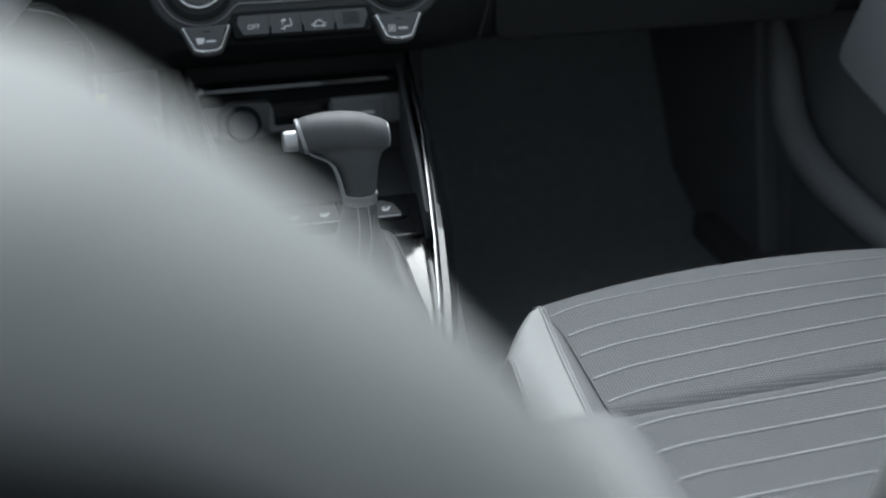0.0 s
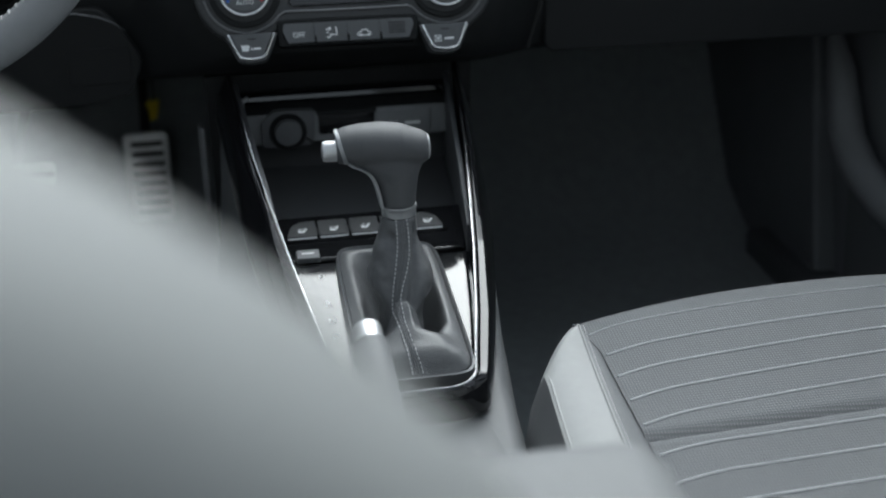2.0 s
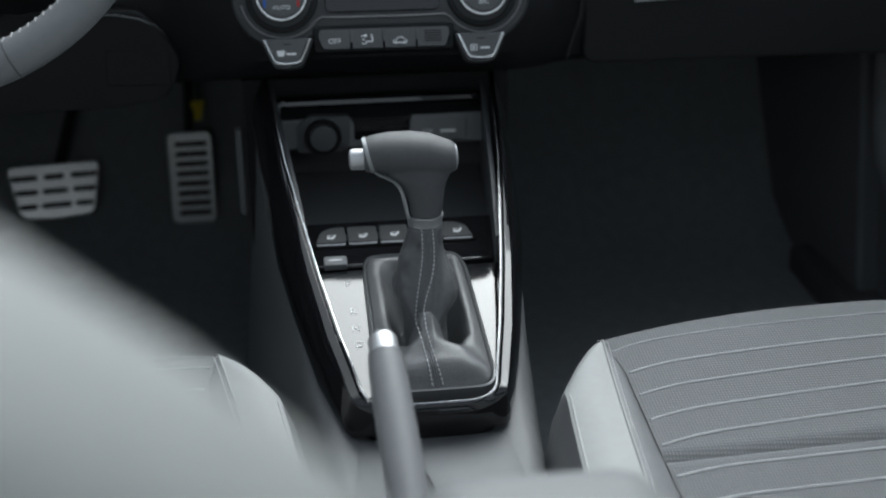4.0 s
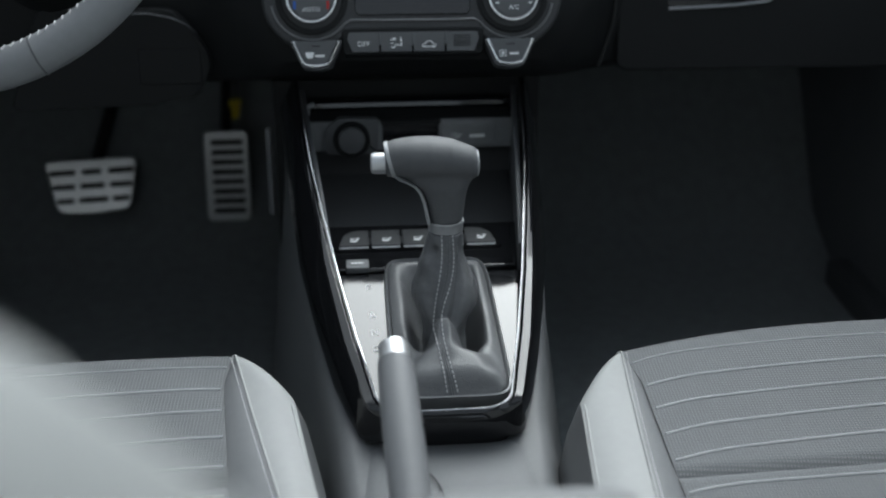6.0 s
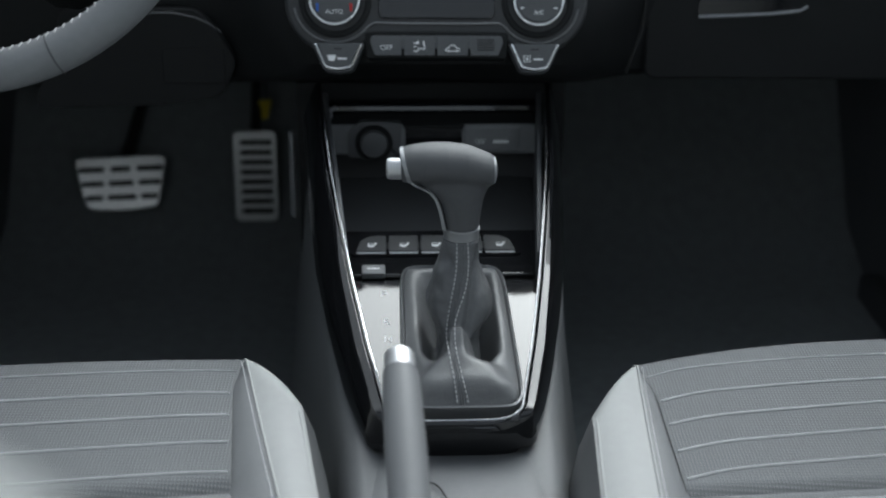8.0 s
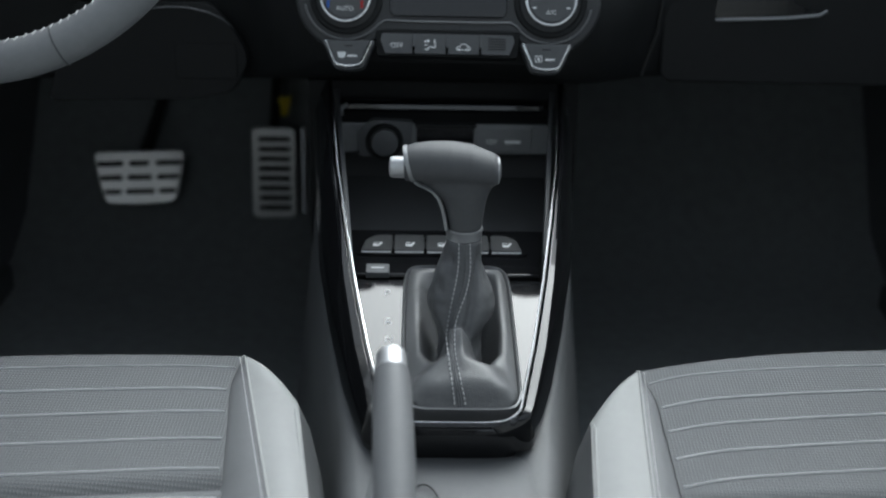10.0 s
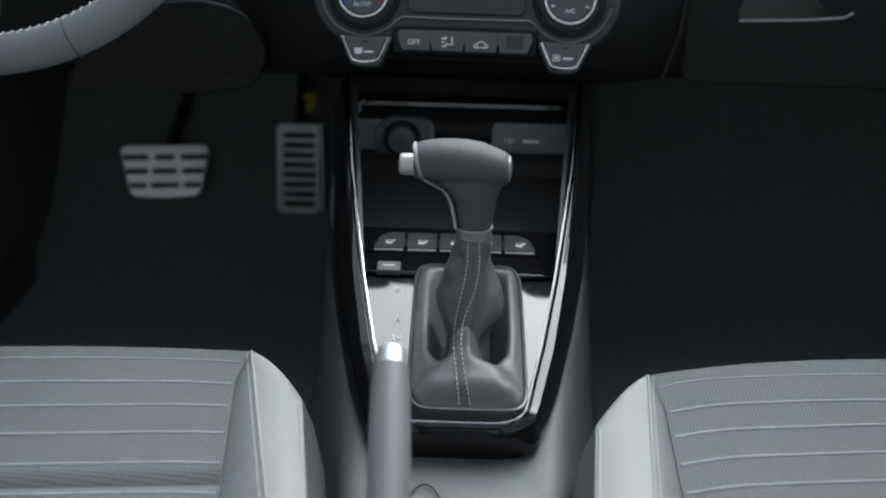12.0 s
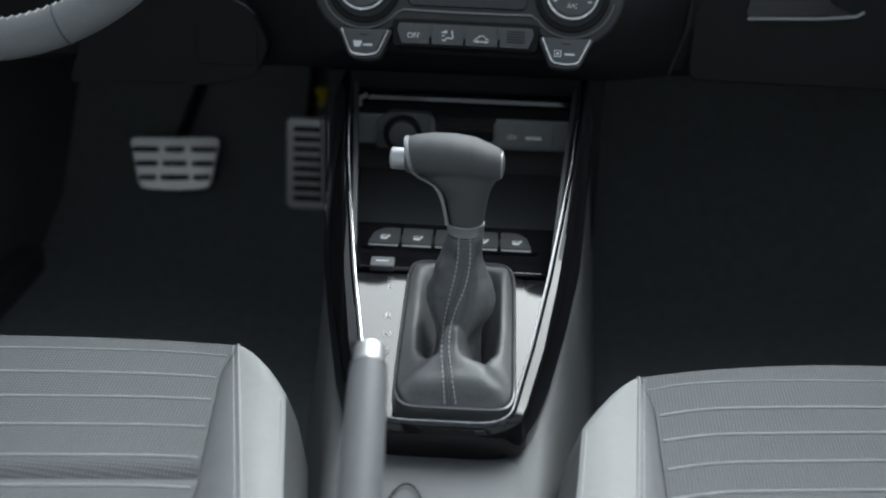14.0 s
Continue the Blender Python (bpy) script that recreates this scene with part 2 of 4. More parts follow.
def door(s):
    d = thing("door_1" if s < 0 else "door_2", "black door trim with a light grey armrest insert", "door", kind="structure")
    x = s * 0.72
    part("door_panel", box((min(x, x + s * 0.05), -0.75, 0.02), (max(x, x + s * 0.05), 0.92, 0.72)), FLANK, d, bevel=0.015)
    # padded insert, pointed to the front
    ol = rpoly([(-0.6, 0.62), (0.43, 0.62), (0.49, 0.47), (0.545, 0.385), (0.39, 0.34), (-0.6, 0.30)], 0.03)
    ins = loft([[(s * (0.72 - w), y * k + (1 - k) * 0.0, 0.45 + (z - 0.45) * k) for y, z in ol] for w, k in ((-0.005, 1.0), (0.025, 1.0), (0.034, 0.985))])
    part("armrest_insert", ins, DOOR_GREY, d, "light grey padded insert", bevel=0.004)
    # lower pocket lip, curving down and to the rear
    path = [(0.70, 0.40), (0.675, 0.36), (0.655, 0.31), (0.635, 0.275), (0.59, 0.245), (0.52, 0.225), (0.40, 0.21), (0.2, 0.20), (-0.4, 0.20)]
    part("pocket_lip", tube([(s * 0.685, y, z) for y, z in path], [0.012, 0.02, 0.024, 0.025, 0.025, 0.024, 0.022, 0.02, 0.02], 12), DOOR_LIP, d, "dark grey moulded pocket edge")
    part("pocket_wall", loft([[(s * q, y, z) for y, z in ((0.62, 0.27), (0.55, 0.23), (-0.4, 0.205), (-0.4, 0.03), (0.6, 0.03))] for q in (0.683, 0.70)]), PLASTIC_GREY, d)
    tagged(part("sill_trim", box((min(s * 0.66, s * 0.74), -0.7, 0.0), (max(s * 0.66, s * 0.74), 0.9, 0.05)), PLASTIC_GREY, bevel=0.01), "dark grey plastic door sill trim", "sill", kind="structure")
    kick = part("kick_panel", loft([[(s * xx, y, z) for y, z in ((0.70, 0.02), (1.18, 0.02), (1.24, 0.5), (0.80, 0.5))] for xx in (0.69, 0.73)]), FLANK, bevel=0.008)
    tagged(kick, "black plastic footwell side panel", "panel", kind="structure")


# ---- dashboard ----
def dashboard():
    d = thing("dashboard", "black grained plastic dashboard with glovebox", "dashboard", kind="structure")

    def prof(x):
        mid = smoothstep(0.24, 0.14, abs(x))
        fy = 0.505 - 0.02 * smoothstep(0.2, 0.5, -x)
        low = 0.452 if x > 0 else 0.440
        f = [(0.64, low - 0.020), (fy + 0.02, low - 0.002), (fy + 0.005, low + 0.008), (fy, low + 0.03), (fy - 0.01, 0.54), (fy - 0.005, 0.585), (fy + 0.04, 0.62), (0.75, 0.66), (1.2, 0.66), (1.25, 0.37)]
        g = [(0.62, 0.47), (0.46, 0.455), (0.43, 0.468), (0.408, 0.487), (0.400, 0.53), (0.412, 0.585), (0.45, 0.615), (0.75, 0.655), (1.2, 0.655), (1.25, 0.44)]
        return [(a[0] * (1 - mid) + b[0] * mid, a[1] * (1 - mid) + b[1] * mid) for a, b in zip(f, g)]

    xs = [-0.72 + 1.44 * k / 72 for k in range(73)]
    part("dash_body", loft([[(x, *q) for q in prof(x)] for x in xs]), PLASTIC, d)
    # glovebox lid and its handle recess
    gb = loft([[(x, y, z) for x, z in rrect(0.215, 0.0805, 0.014, cx=0.447, cy=0.5310)] for y in (0.51, 0.4955)])
    lid = part("glovebox_lid", gb, PLASTIC, d, bevel=0.003)
    rec = loft([[(x, y, z) for x, z in rpoly([(0.286, 0.523), (0.40, 0.529), (0.37, 0.541), (0.362, 0.57), (0.292, 0.57)], 0.006)] for y in (0.496, 0.4935)])
    part("handle_recess", rec, GLOSS, lid)
    part("handle", tube([(0.288, 0.492, 0.521), (0.338, 0.490, 0.5235), (0.366, 0.490, 0.5250), (0.398, 0.490, 0.5285), (0.406, 0.492, 0.533)], 0.0018, 8), DOOR_GREY, lid, "thin satin handle edge")
    # seam beside the centre stack
    part("seam", tube([(0.212, 0.492, 0.458), (0.226, 0.489, 0.507), (0.230, 0.487, 0.56)], 0.0018, 8), RUBBER, d)
    # knee panel under the steering column
    kp = loft([[(x, y, z) for x, z in rpoly([(-0.44, 0.419), (-0.286, 0.424), (-0.232, 0.434), (-0.215, 0.471), (-0.228, 0.495), (-0.255, 0.530), (-0.40, 0.53)], 0.012)] for y in (0.495, 0.478, 0.476)])
    part("knee_panel", kp, PLASTIC, d, bevel=0.004)
    part("shroud_seam", tube([(-0.345, 0.475, 0.520), (-0.326, 0.474, 0.5235), (-0.300, 0.474, 0.5262), (-0.280, 0.474, 0.5262), (-0.256, 0.474, 0.521), (-0.241, 0.474, 0.514), (-0.230, 0.474, 0.505)], [0.0004, 0.0008, 0.0009, 0.0009, 0.0009, 0.0006, 0.0003], 6), FLANK, d)
    part("hood_lever", loft([[(x, y, z) for x, z in rrect(0.034, 0.020, 0.004, 3, -0.262, 0.468)] for y in (0.480, 0.4745)]), PLASTIC, d, bevel=0.0015)
    part("column_shroud", tube([(-0.36, 0.46, 0.60), (-0.36, 0.30, 0.66)], [0.075, 0.06], 18, 0.8), PLASTIC, d)


# ---- climate panel ----
CLIM = pose(0, 0.372, 0.515, 72, 0, 0)   # local x across, y up the panel, z out to the rear


def disc(cx, cy, r, w0, w1, n=40, bm=None):
    return prism([(cx + r * math.cos(2 * math.pi * k / n), cy + r * math.sin(2 * math.pi * k / n)) for k in range(n)], w0, w1, CLIM, bm)


def ringbar(cx, cy, r0, r1, w0, w1, n=48):
    bm = bmesh.new()
    rings = []
    for k in range(n):
        a = 2 * math.pi * k / n
        c, s = math.cos(a), math.sin(a)
        rings.append([CLIM @ Vector((cx + r * c, cy + r * s, w)) for r, w in ((r0, w0), (r0, w1), (r1, w1), (r1, w0))])
    rings.append(rings[0])
    return loft(rings, caps=False, bm=bm)


def climate():
    c = thing("climate_panel", "black climate control panel with two chrome ringed knobs", "control panel")
    kx, ky = 0.101, 0.043
    # housing with two round lobes
    ol = arc(-kx, ky, 0.0505, 95, 318, 26) + [(-0.060, 0.010), (0.060, 0.010)] + arc(kx, ky, 0.0505, 222, 445, 26)
    part("housing", prism(ol, -0.03, 0.0, CLIM), CLIMATE, c, bevel=0.004)
    edge = arc(-kx, ky, 0.0412, 190, 322, 16) + [(-0.062, 0.0215), (-0.03, 0.0208), (0.03, 0.0208), (0.062, 0.0215)] + arc(kx, ky, 0.0412, 218, 350, 16)
    part("bezel_line", tube([CLIM @ Vector((x, y, 0.0022)) for x, y in edge], 0.0012, 8), FRAME_TRIM, c, "thin satin line")
    part("display", prism(rrect(0.058, 0.03, 0.006, cx=0, cy=0.056), -0.001, 0.0025, CLIM), GLOSS, c, "glossy black display window", bevel=0.001)
    for sx, word in ((-1, "AUTO"), (1, "A/C")):
        knob = part("knob", disc(sx * kx, ky, 0.0225, 0.0, 0.016), PLASTIC_GREY, c, bevel=0.002)
        part("knob_ring", ringbar(sx * kx, ky, 0.0222, 0.0258, 0.0, 0.0145), CHROME, knob, "satin chrome ring", bevel=0.0012)
        part("knob_seat", ringbar(sx * kx, ky, 0.030, 0.036, -0.001, 0.004), PLASTIC, c, bevel=0.0015)
        lettering("knob_word", word, 0.0062, CLIM @ pose(sx * kx, ky - 0.0125, 0.0163), knob, INK)
        for dx, mt in ((-0.0165, BLUE if sx < 0 else INK), (0.0165, RED if sx < 0 else INK)):
            part("tick", prism(rrect(0.0013 if sx < 0 else 0.002, 0.004 if sx < 0 else 0.0007, 0.0005, 2, sx * kx + dx, ky - 0.008), 0.0158, 0.0164, CLIM), mt, knob)
        # shield-shaped button in a chrome frame
        f = [(-0.0235, 0.0), (-0.0125, -0.0245), (0.0, -0.0265), (0.0125, -0.0245), (0.0235, 0.0)]
        cx, cy = sx * 0.0975, 0.0015
        body = part("demist_button", prism(rpoly([(cx + x * 0.9, cy + y * 0.92 - 0.001) for x, y in f], 0.003), -0.02, 0.010, CLIM), PLASTIC_GREY, c, bevel=0.0012)
        line = rpoly([(cx + x, cy + y) for x, y in f], 0.004)[3:-3]
        part("button_frame", tube([CLIM @ Vector((x, y, 0.0095)) for x, y in line], 0.00135, 8), CHROME, body, "bright chrome edge")
        part("button_shroud", prism(rpoly([(cx + x * 1.14, cy + y * 1.12 - 0.0005) for x, y in f], 0.004), -0.02, 0.006, CLIM), PLASTIC_GREY, body, bevel=0.002)
        icon = bmesh.new()
        if sx < 0:
            prism(rpoly([(cx - 0.011, cy - 0.0125), (cx - 0.002, cy - 0.0125), (cx - 0.0035, cy - 0.0185), (cx - 0.0095, cy - 0.0185)], 0.001, 3), 0.0101, 0.0105, CLIM, icon)
        else:
            for q in ((-0.011, -0.019, -0.0102, -0.0125), (-0.0048, -0.019, -0.004, -0.0125), (-0.011, -0.0133, -0.004, -0.0125), (-0.011, -0.019, -0.004, -0.0182), (-0.0088, -0.0172, -0.0062, -0.0145)):
                prism([(cx + q[0], cy + q[1]), (cx + q[2], cy + q[1]), (cx + q[2], cy + q[3]), (cx + q[0], cy + q[3])], 0.0101, 0.0105, CLIM, icon)
        prism([(cx - 0.001, cy - 0.0172), (cx + 0.0085, cy - 0.0172), (cx + 0.0085, cy - 0.0152), (cx - 0.001, cy - 0.0152)], 0.0101, 0.0105, CLIM, icon)
        part("button_icon", icon, INK, body, smooth=False)
        part("button_lamp", prism(rrect(0.004, 0.0006, 0.0004, 2, cx, cy - 0.0065), 0.0101, 0.0104, CLIM), RUBBER, body)
    # the row of four buttons
    edges = [-0.0665, -0.0335, -0.0005, 0.0325, 0.0665]
    for i in range(4):
        a, b = edges[i] + 0.0011, edges[i + 1] - 0.0011
        ol = [(a, -0.011), (b, -0.011), (b, 0.0085), (a, 0.0085)]
        if i == 0:
            ol = [(a + 0.004, -0.011), (b, -0.011), (b, 0.0085), (a + 0.001, 0.0085), (a - 0.001, 0.002)]
        if i == 3:
            ol = [(a, -0.011), (b - 0.004, -0.011), (b + 0.001, 0.002), (b - 0.001, 0.0085), (a, 0.0085)]
        bt = part("button", prism(rpoly(ol, 0.0015, 3), -0.02, 0.007, CLIM), PLASTIC_GREY, c, bevel=0.0012)
        mx = (a + b) / 2
        if i == 0:
            lettering("button_word", "OFF", 0.0072, CLIM @ pose(mx, -0.0035, 0.0073), bt, INK)
            continue
        ic = bmesh.new()
        if i == 1:    # seated figure with arrows, as plain strokes
            disc(mx - 0.002, 0.0015, 0.0016, 0.0072, 0.0076, 12, ic)
            for x0, y0, x1, y1 in ((0.004, 0.003, 0.0052, -0.004), (-0.001, -0.004, 0.0052, -0.005), (-0.001, -0.004, -0.0025, -0.0075), (-0.0055, -0.0062, -0.0028, -0.0075), (-0.006, 0.0008, -0.0035, 0.001), (-0.0055, -0.0025, -0.003, -0.0022)):
                tube([CLIM @ Vector((mx + x0, y0, 0.0073)), CLIM @ Vector((mx + x1, y1, 0.0073))], 0.0007, 6, bm=ic)
        elif i == 2:  # car outline
            pts = [(-0.007, -0.0055), (-0.0065, -0.003), (-0.004, -0.0025), (-0.002, 0.0), (0.002, 0.0), (0.004, -0.0025), (0.0065, -0.003), (0.007, -0.0055), (-0.007, -0.0055)]
            tube([CLIM @ Vector((mx + x, y - 0.001, 0.0073)) for x, y in pts], 0.00055, 6, bm=ic)
            for dx in (-0.004, 0.004):
                disc(mx + dx, -0.0065, 0.0013, 0.0072, 0.0076, 10, ic)
        part("button_icon" if i < 3 else "vent_slots", ic, INK, bt, smooth=False) if i < 3 else ic.free()
        if i == 3:
            for k in range(5):
                part("slot", prism([(mx - 0.009, 0.0045 - k * 0.0025 - 0.0006), (mx + 0.008, 0.0045 - k * 0.0025 - 0.0006), (mx + 0.008, 0.0045 - k * 0.0025 + 0.0006), (mx - 0.009, 0.0045 - k * 0.0025 + 0.0006)], 0.0071, 0.0074, CLIM), RUBBER, bt)
    for x in edges[1:4]:
        part("divider", prism(rrect(0.0013, 0.0068, 0.0012, 4, x, 0.0022), -0.01, 0.0082, CLIM), PLASTIC_GREY, c, bevel=0.0005)
    part("button_well", prism(rpoly([(-0.070, -0.0135), (0.070, -0.0135), (0.072, 0.012), (-0.072, 0.012)], 0.004), -0.025, 0.002, CLIM), PLASTIC, c, bevel=0.001)


# ---- centre console ----
CON = pose(0.012, 0, 0, 0, 0, 1.8)
PLATE = pose(0, 0.04, 0.294, 9.8, 0, 0)
RAIL_IN = [(0.46, 0.1215, 0.4535), (0.41, 0.1165, 0.437), (0.36, 0.1115, 0.420), (0.31, 0.106, 0.403), (0.23, 0.0940, 0.375), (0.16, 0.0830, 0.349), (0.085, 0.0690, 0.3215), (0.045, 0.0600, 0.307), (0.024, 0.0556, 0.2998)]
RIM = [(0.0, 0.062), (0.024, 0.0690), (0.05, 0.0780), (0.09, 0.088), (0.13, 0.0965), (0.2, 0.112), (0.26, 0.1205), (0.31, 0.1245), (0.38, 0.130), (0.47, 0.138)]   # the frame's lower edge: y, half width


def u_path(rail, corner, ybot, zbot):
    """From the left top, round the bottom, to the right top."""
    left = [Vector((-w, y, z)) for y, w, z in rail]
    y1, w1, z1 = rail[-1]
    bend = []
    p0, p1, p2 = Vector((-w1, y1, z1)), Vector((-w1 + (y1 - ybot) * 0.12, ybot, zbot)), Vector((-w1 + corner, ybot, zbot))
    for k in range(1, 9):
        t = k / 8
        bend.append(p0 * (1 - t) ** 2 + p1 * 2 * t * (1 - t) + p2 * t * t)
    half = left + bend
    return half + [Vector((-p.x, p.y, p.z)) for p in reversed(half)]


def console():
    c_ob = thing("centre_console", "piano black centre console with chrome edged V frame", "console", at=CON)
    inner = u_path(RAIL_IN, 0.030, 0.004, 0.2935)
    up = Vector((0, 0, 1))
    rows, strip = [], []
    for i, a in enumerate(inner):
        run = inner[min(i + 1, len(inner) - 1)] - inner[max(i - 1, 0)]
        out = Vector((run.y, -run.x, 0)).normalized()
        if out.x * a.x < 0 or (abs(a.x) < 0.02 and out.y > 0):
            out = -out
        c = out.y ** 2 if out.y < 0 else 0.0
        ya = max(a.y, 0.024)
        side = float(np.interp(ya, [p[0] for p in RIM], [p[1] for p in RIM])) - float(np.interp(ya, [p[0] for p in RAIL_IN[::-1]], [p[1] for p in RAIL_IN[::-1]]))
        rim = (side + (0.004 if a.x < 0 else 0.0)) * (1 - c) + 0.0015 * c
        drop = 0.030 + 0.0145 * smoothstep(0.02, 0.10, a.y)
        wb = float(np.interp(a.y, (0.04, 0.10, 0.20, 0.41), (0.0105, 0.0110, 0.0085, 0.0050)))
        wb = min(wb, rim - 0.003) if c < 0.2 else wb
        # groove beside the chrome, a flat blade, and a tall gloss side under it
        blade = ((0.0008, 0.0022), (0.0017, 0.0022), (0.0029, -0.0016), (0.0037, 0.0026), (0.0043, 0.0031), (wb, 0.0016), (wb + 0.0012, -0.0008), (wb * 0.6 + rim * 0.4 + 0.001, -0.014), (rim + 0.0004, 0.0085 - drop), (rim, -drop), (rim - 0.010, -0.0035 - drop))
        lip = ((0.0008, 0.0022), (0.0017, 0.0022), (0.0026, 0.0014), (0.0036, 0.0002), (0.0044, -0.0012), (0.0058, -0.0040), (0.0066, -0.0070), (0.0064, -0.0110), (rim + 0.0016, -0.020), (rim, -0.0262), (rim - 0.010, -0.029))
        q = smoothstep(0.22, 0.60, c)
        rows.append([a - up * 0.035, a - up * 0.002] + [a + out * (f0 * (1 - q) + f1 * q) + up * (h0 * (1 - q) + h1 * q) for (f0, h0), (f1, h1) in zip(blade, lip)])
        strip.append(a + out * 0.0002 + up * 0.0022)
    part("v_frame", loft(rows, close=False), GLOSS, c_ob)
    part("chrome_strip", tube(strip, 0.0009, 8), CHROME, c_ob, "bright chrome edging strip")
    # shift plate
    gp = pose(0, 0.194, 0.322, 15.5, 0, 0)
    bm = prism([(-0.058, -0.176), (-0.036, -0.176), (-0.036, 0.020), (-0.090, 0.020), (-0.074, -0.095)], -0.012, 0.0, gp)
    prism([(0.053, -0.176), (0.062, -0.176), (0.074, -0.095), (0.090, 0.020), (0.053, 0.020)], -0.012, 0.0, gp, bm)
    prism([(-0.048, -0.192), (0.048, -0.192), (0.052, -0.1765), (-0.052, -0.1765)], -0.012, 0.0, gp, bm)
    plate = part("shift_plate", bm, GLOSS, c_ob, "mirror gloss black shift plate")
    for word, v in (("P", 0.0), ("R", -0.040), ("N", -0.064), ("D", -0.086)):
        lettering("gear_letter", word, 0.0105, gp @ pose(-0.0555 - v * 0.05, v, 0.0003), plate, INK, 0.0002)
    # step below the button row, with the small release cover
    part("button_shelf", prism([(-0.088, 0.182), (0.088, 0.182), (0.099, 0.266), (-0.099, 0.266)], -0.02, 0.0055, PLATE), GLOSS, c_ob, bevel=0.003)
    part("release_cover", prism(rrect(0.0110, 0.0080, 0.002, 4, -0.065, 0.1870), 0.003, 0.010, PLATE), BUTTON, c_ob, bevel=0.0015)
    part("cover_mark", prism(rrect(0.006, 0.0010, 0.0005, 2, -0.065, 0.1870), 0.0098, 0.0105, PLATE), INK, c_ob)
    # row of seat heater buttons in a rounded gloss surround
    ROW = PLATE @ pose(0, 0.0065, 0)
    sur = rpoly([(-0.0885, 0.2085), (0.0785, 0.2085), (0.0765, 0.236), (0.062, 0.2485), (-0.069, 0.2485), (-0.0855, 0.236)], 0.010)
    part("button_surround", prism(sur, 0.0, 0.0074, ROW), GLOSS, c_ob, bevel=0.0015)
    edges = [-0.083, -0.0515, -0.0205, 0.0105, 0.0415, 0.073]
    for i in range(5):
        a, b = edges[i] + 0.0009, edges[i + 1] - 0.0009
        ol = [(a, 0.213), (b, 0.213), (b, 0.2420), (a, 0.2420)]
        if i == 0:
            ol = [(a, 0.213), (b, 0.213), (b, 0.2420), (a + 0.014, 0.2412), (a + 0.0045, 0.233)]
        if i == 4:
            ol = [(a, 0.213), (b, 0.213), (b - 0.0045, 0.233), (b - 0.014, 0.2412), (a, 0.2420)]
        bt = part("heater_button", prism(rpoly(ol, 0.0028, 4), 0.0, 0.0098, ROW), HEATER, c_ob, bevel=0.0013)
        part("button_edge", tube([ROW @ Vector((a + 0.001, 0.2127, 0.0072)), ROW @ Vector((b - 0.001, 0.2127, 0.0072))], 0.0012, 6), SILVER, bt, "thin silver lower edge")
        ic, mx = bmesh.new(), (a + b) / 2 + 0.001
        prism(rpoly([(mx - 0.0045, 0.220), (mx + 0.001, 0.219), (mx + 0.005, 0.2265), (mx + 0.003, 0.2275), (mx + 0.0005, 0.2225), (mx - 0.0045, 0.224)], 0.0006, 2), 0.0099, 0.0102, ROW, ic)
        for k in range(3):
            prism([(mx - 0.0042 + k * 0.0018, 0.2250), (mx - 0.0032 + k * 0.0018, 0.2250), (mx - 0.0032 + k * 0.0018, 0.2268), (mx - 0.0042 + k * 0.0018, 0.2268)], 0.0099, 0.0102, ROW, ic)
        part("button_icon", ic, INK, bt, smooth=False)
        if i:
            part("divider", prism(rrect(0.0016, 0.006, 0.0008, 3, a - 0.0009, 0.224), 0.0, 0.0088, ROW), PLASTIC, c_ob)
    # storage tray behind the buttons
    part("tray", loft([[(-0.098, 0.290, z), (0.098, 0.290, z), (0.113, 0.48, z + 0.012), (-0.113, 0.48, z + 0.012)] for z in (0.330, 0.322)]), TRAY, c_ob)
    part("tray_back", box((-0.120, 0.475, 0.31), (0.120, 0.49, 0.424)), TRAY, c_ob, bevel=0.002)
    for sd in (-1, 1):
        prof = ((0.215, 0.32), (0.475, 0.335), (0.475, 0.440), (0.29, 0.386), (0.215, 0.354))
        part("tray_side", loft([[(sd * (0.0975 + (y - 0.29) * 0.105 + e), y, z) for y, z in prof] for e in (-0.002, 0.003)]), PLASTIC_GREY, c_ob, bevel=0.001)
    # socket panel at the back of the tray, with a chamfered pod round the socket
    sp = part("socket_panel", loft([[(x, y, z) for x, z in rrect(0.117, 0.0168, 0.006, cx=-0.002, cy=0.3925)] for y in (0.475, 0.4525)]), BUTTON, c_ob, bevel=0.002)
    pod = [(-0.093, 0.3740), (-0.040, 0.3740), (-0.036, 0.3790), (-0.034, 0.4130), (-0.078, 0.4145), (-0.093, 0.4030)]
    part("socket_pod", loft([[(x, y, z) for x, z in rpoly(pod, 0.004)] for y in (0.458, 0.4475, 0.4465)]), PLASTIC_GREY, c_ob, bevel=0.0015)
    ring = lambda r, y: [(-0.0645 + r * math.cos(t), y, 0.3915 + r * math.sin(t)) for t in (2 * math.pi * k / 32 for k in range(32))]
    sock = part("power_socket", loft([ring(r, y) for r, y in ((0.0200, 0.449), (0.0200, 0.4415), (0.0185, 0.4395), (0.0165, 0.4398), (0.0155, 0.443))]), PLASTIC, c_ob, "round lidded power socket")
    part("socket_lid", loft([ring(r, y) for r, y in ((0.0150, 0.446), (0.0150, 0.4385), (0.0138, 0.4370), (0.006, 0.4362))]), PLASTIC_GREY, sock, "round grey socket lid")
    part("usb_recess", loft([[(x, y, z) for x, z in rrect(0.031, 0.0115, 0.003, 3, 0.001, 0.3955)] for y in (0.455, 0.4515)]), GLOSS, c_ob)
    part("recess_lip", loft([[(x, y, z) for x, z in rrect(0.033, 0.0022, 0.001, 3, 0.001, 0.4085)] for y in (0.455, 0.4470)]), PLASTIC, c_ob, bevel=0.0008)
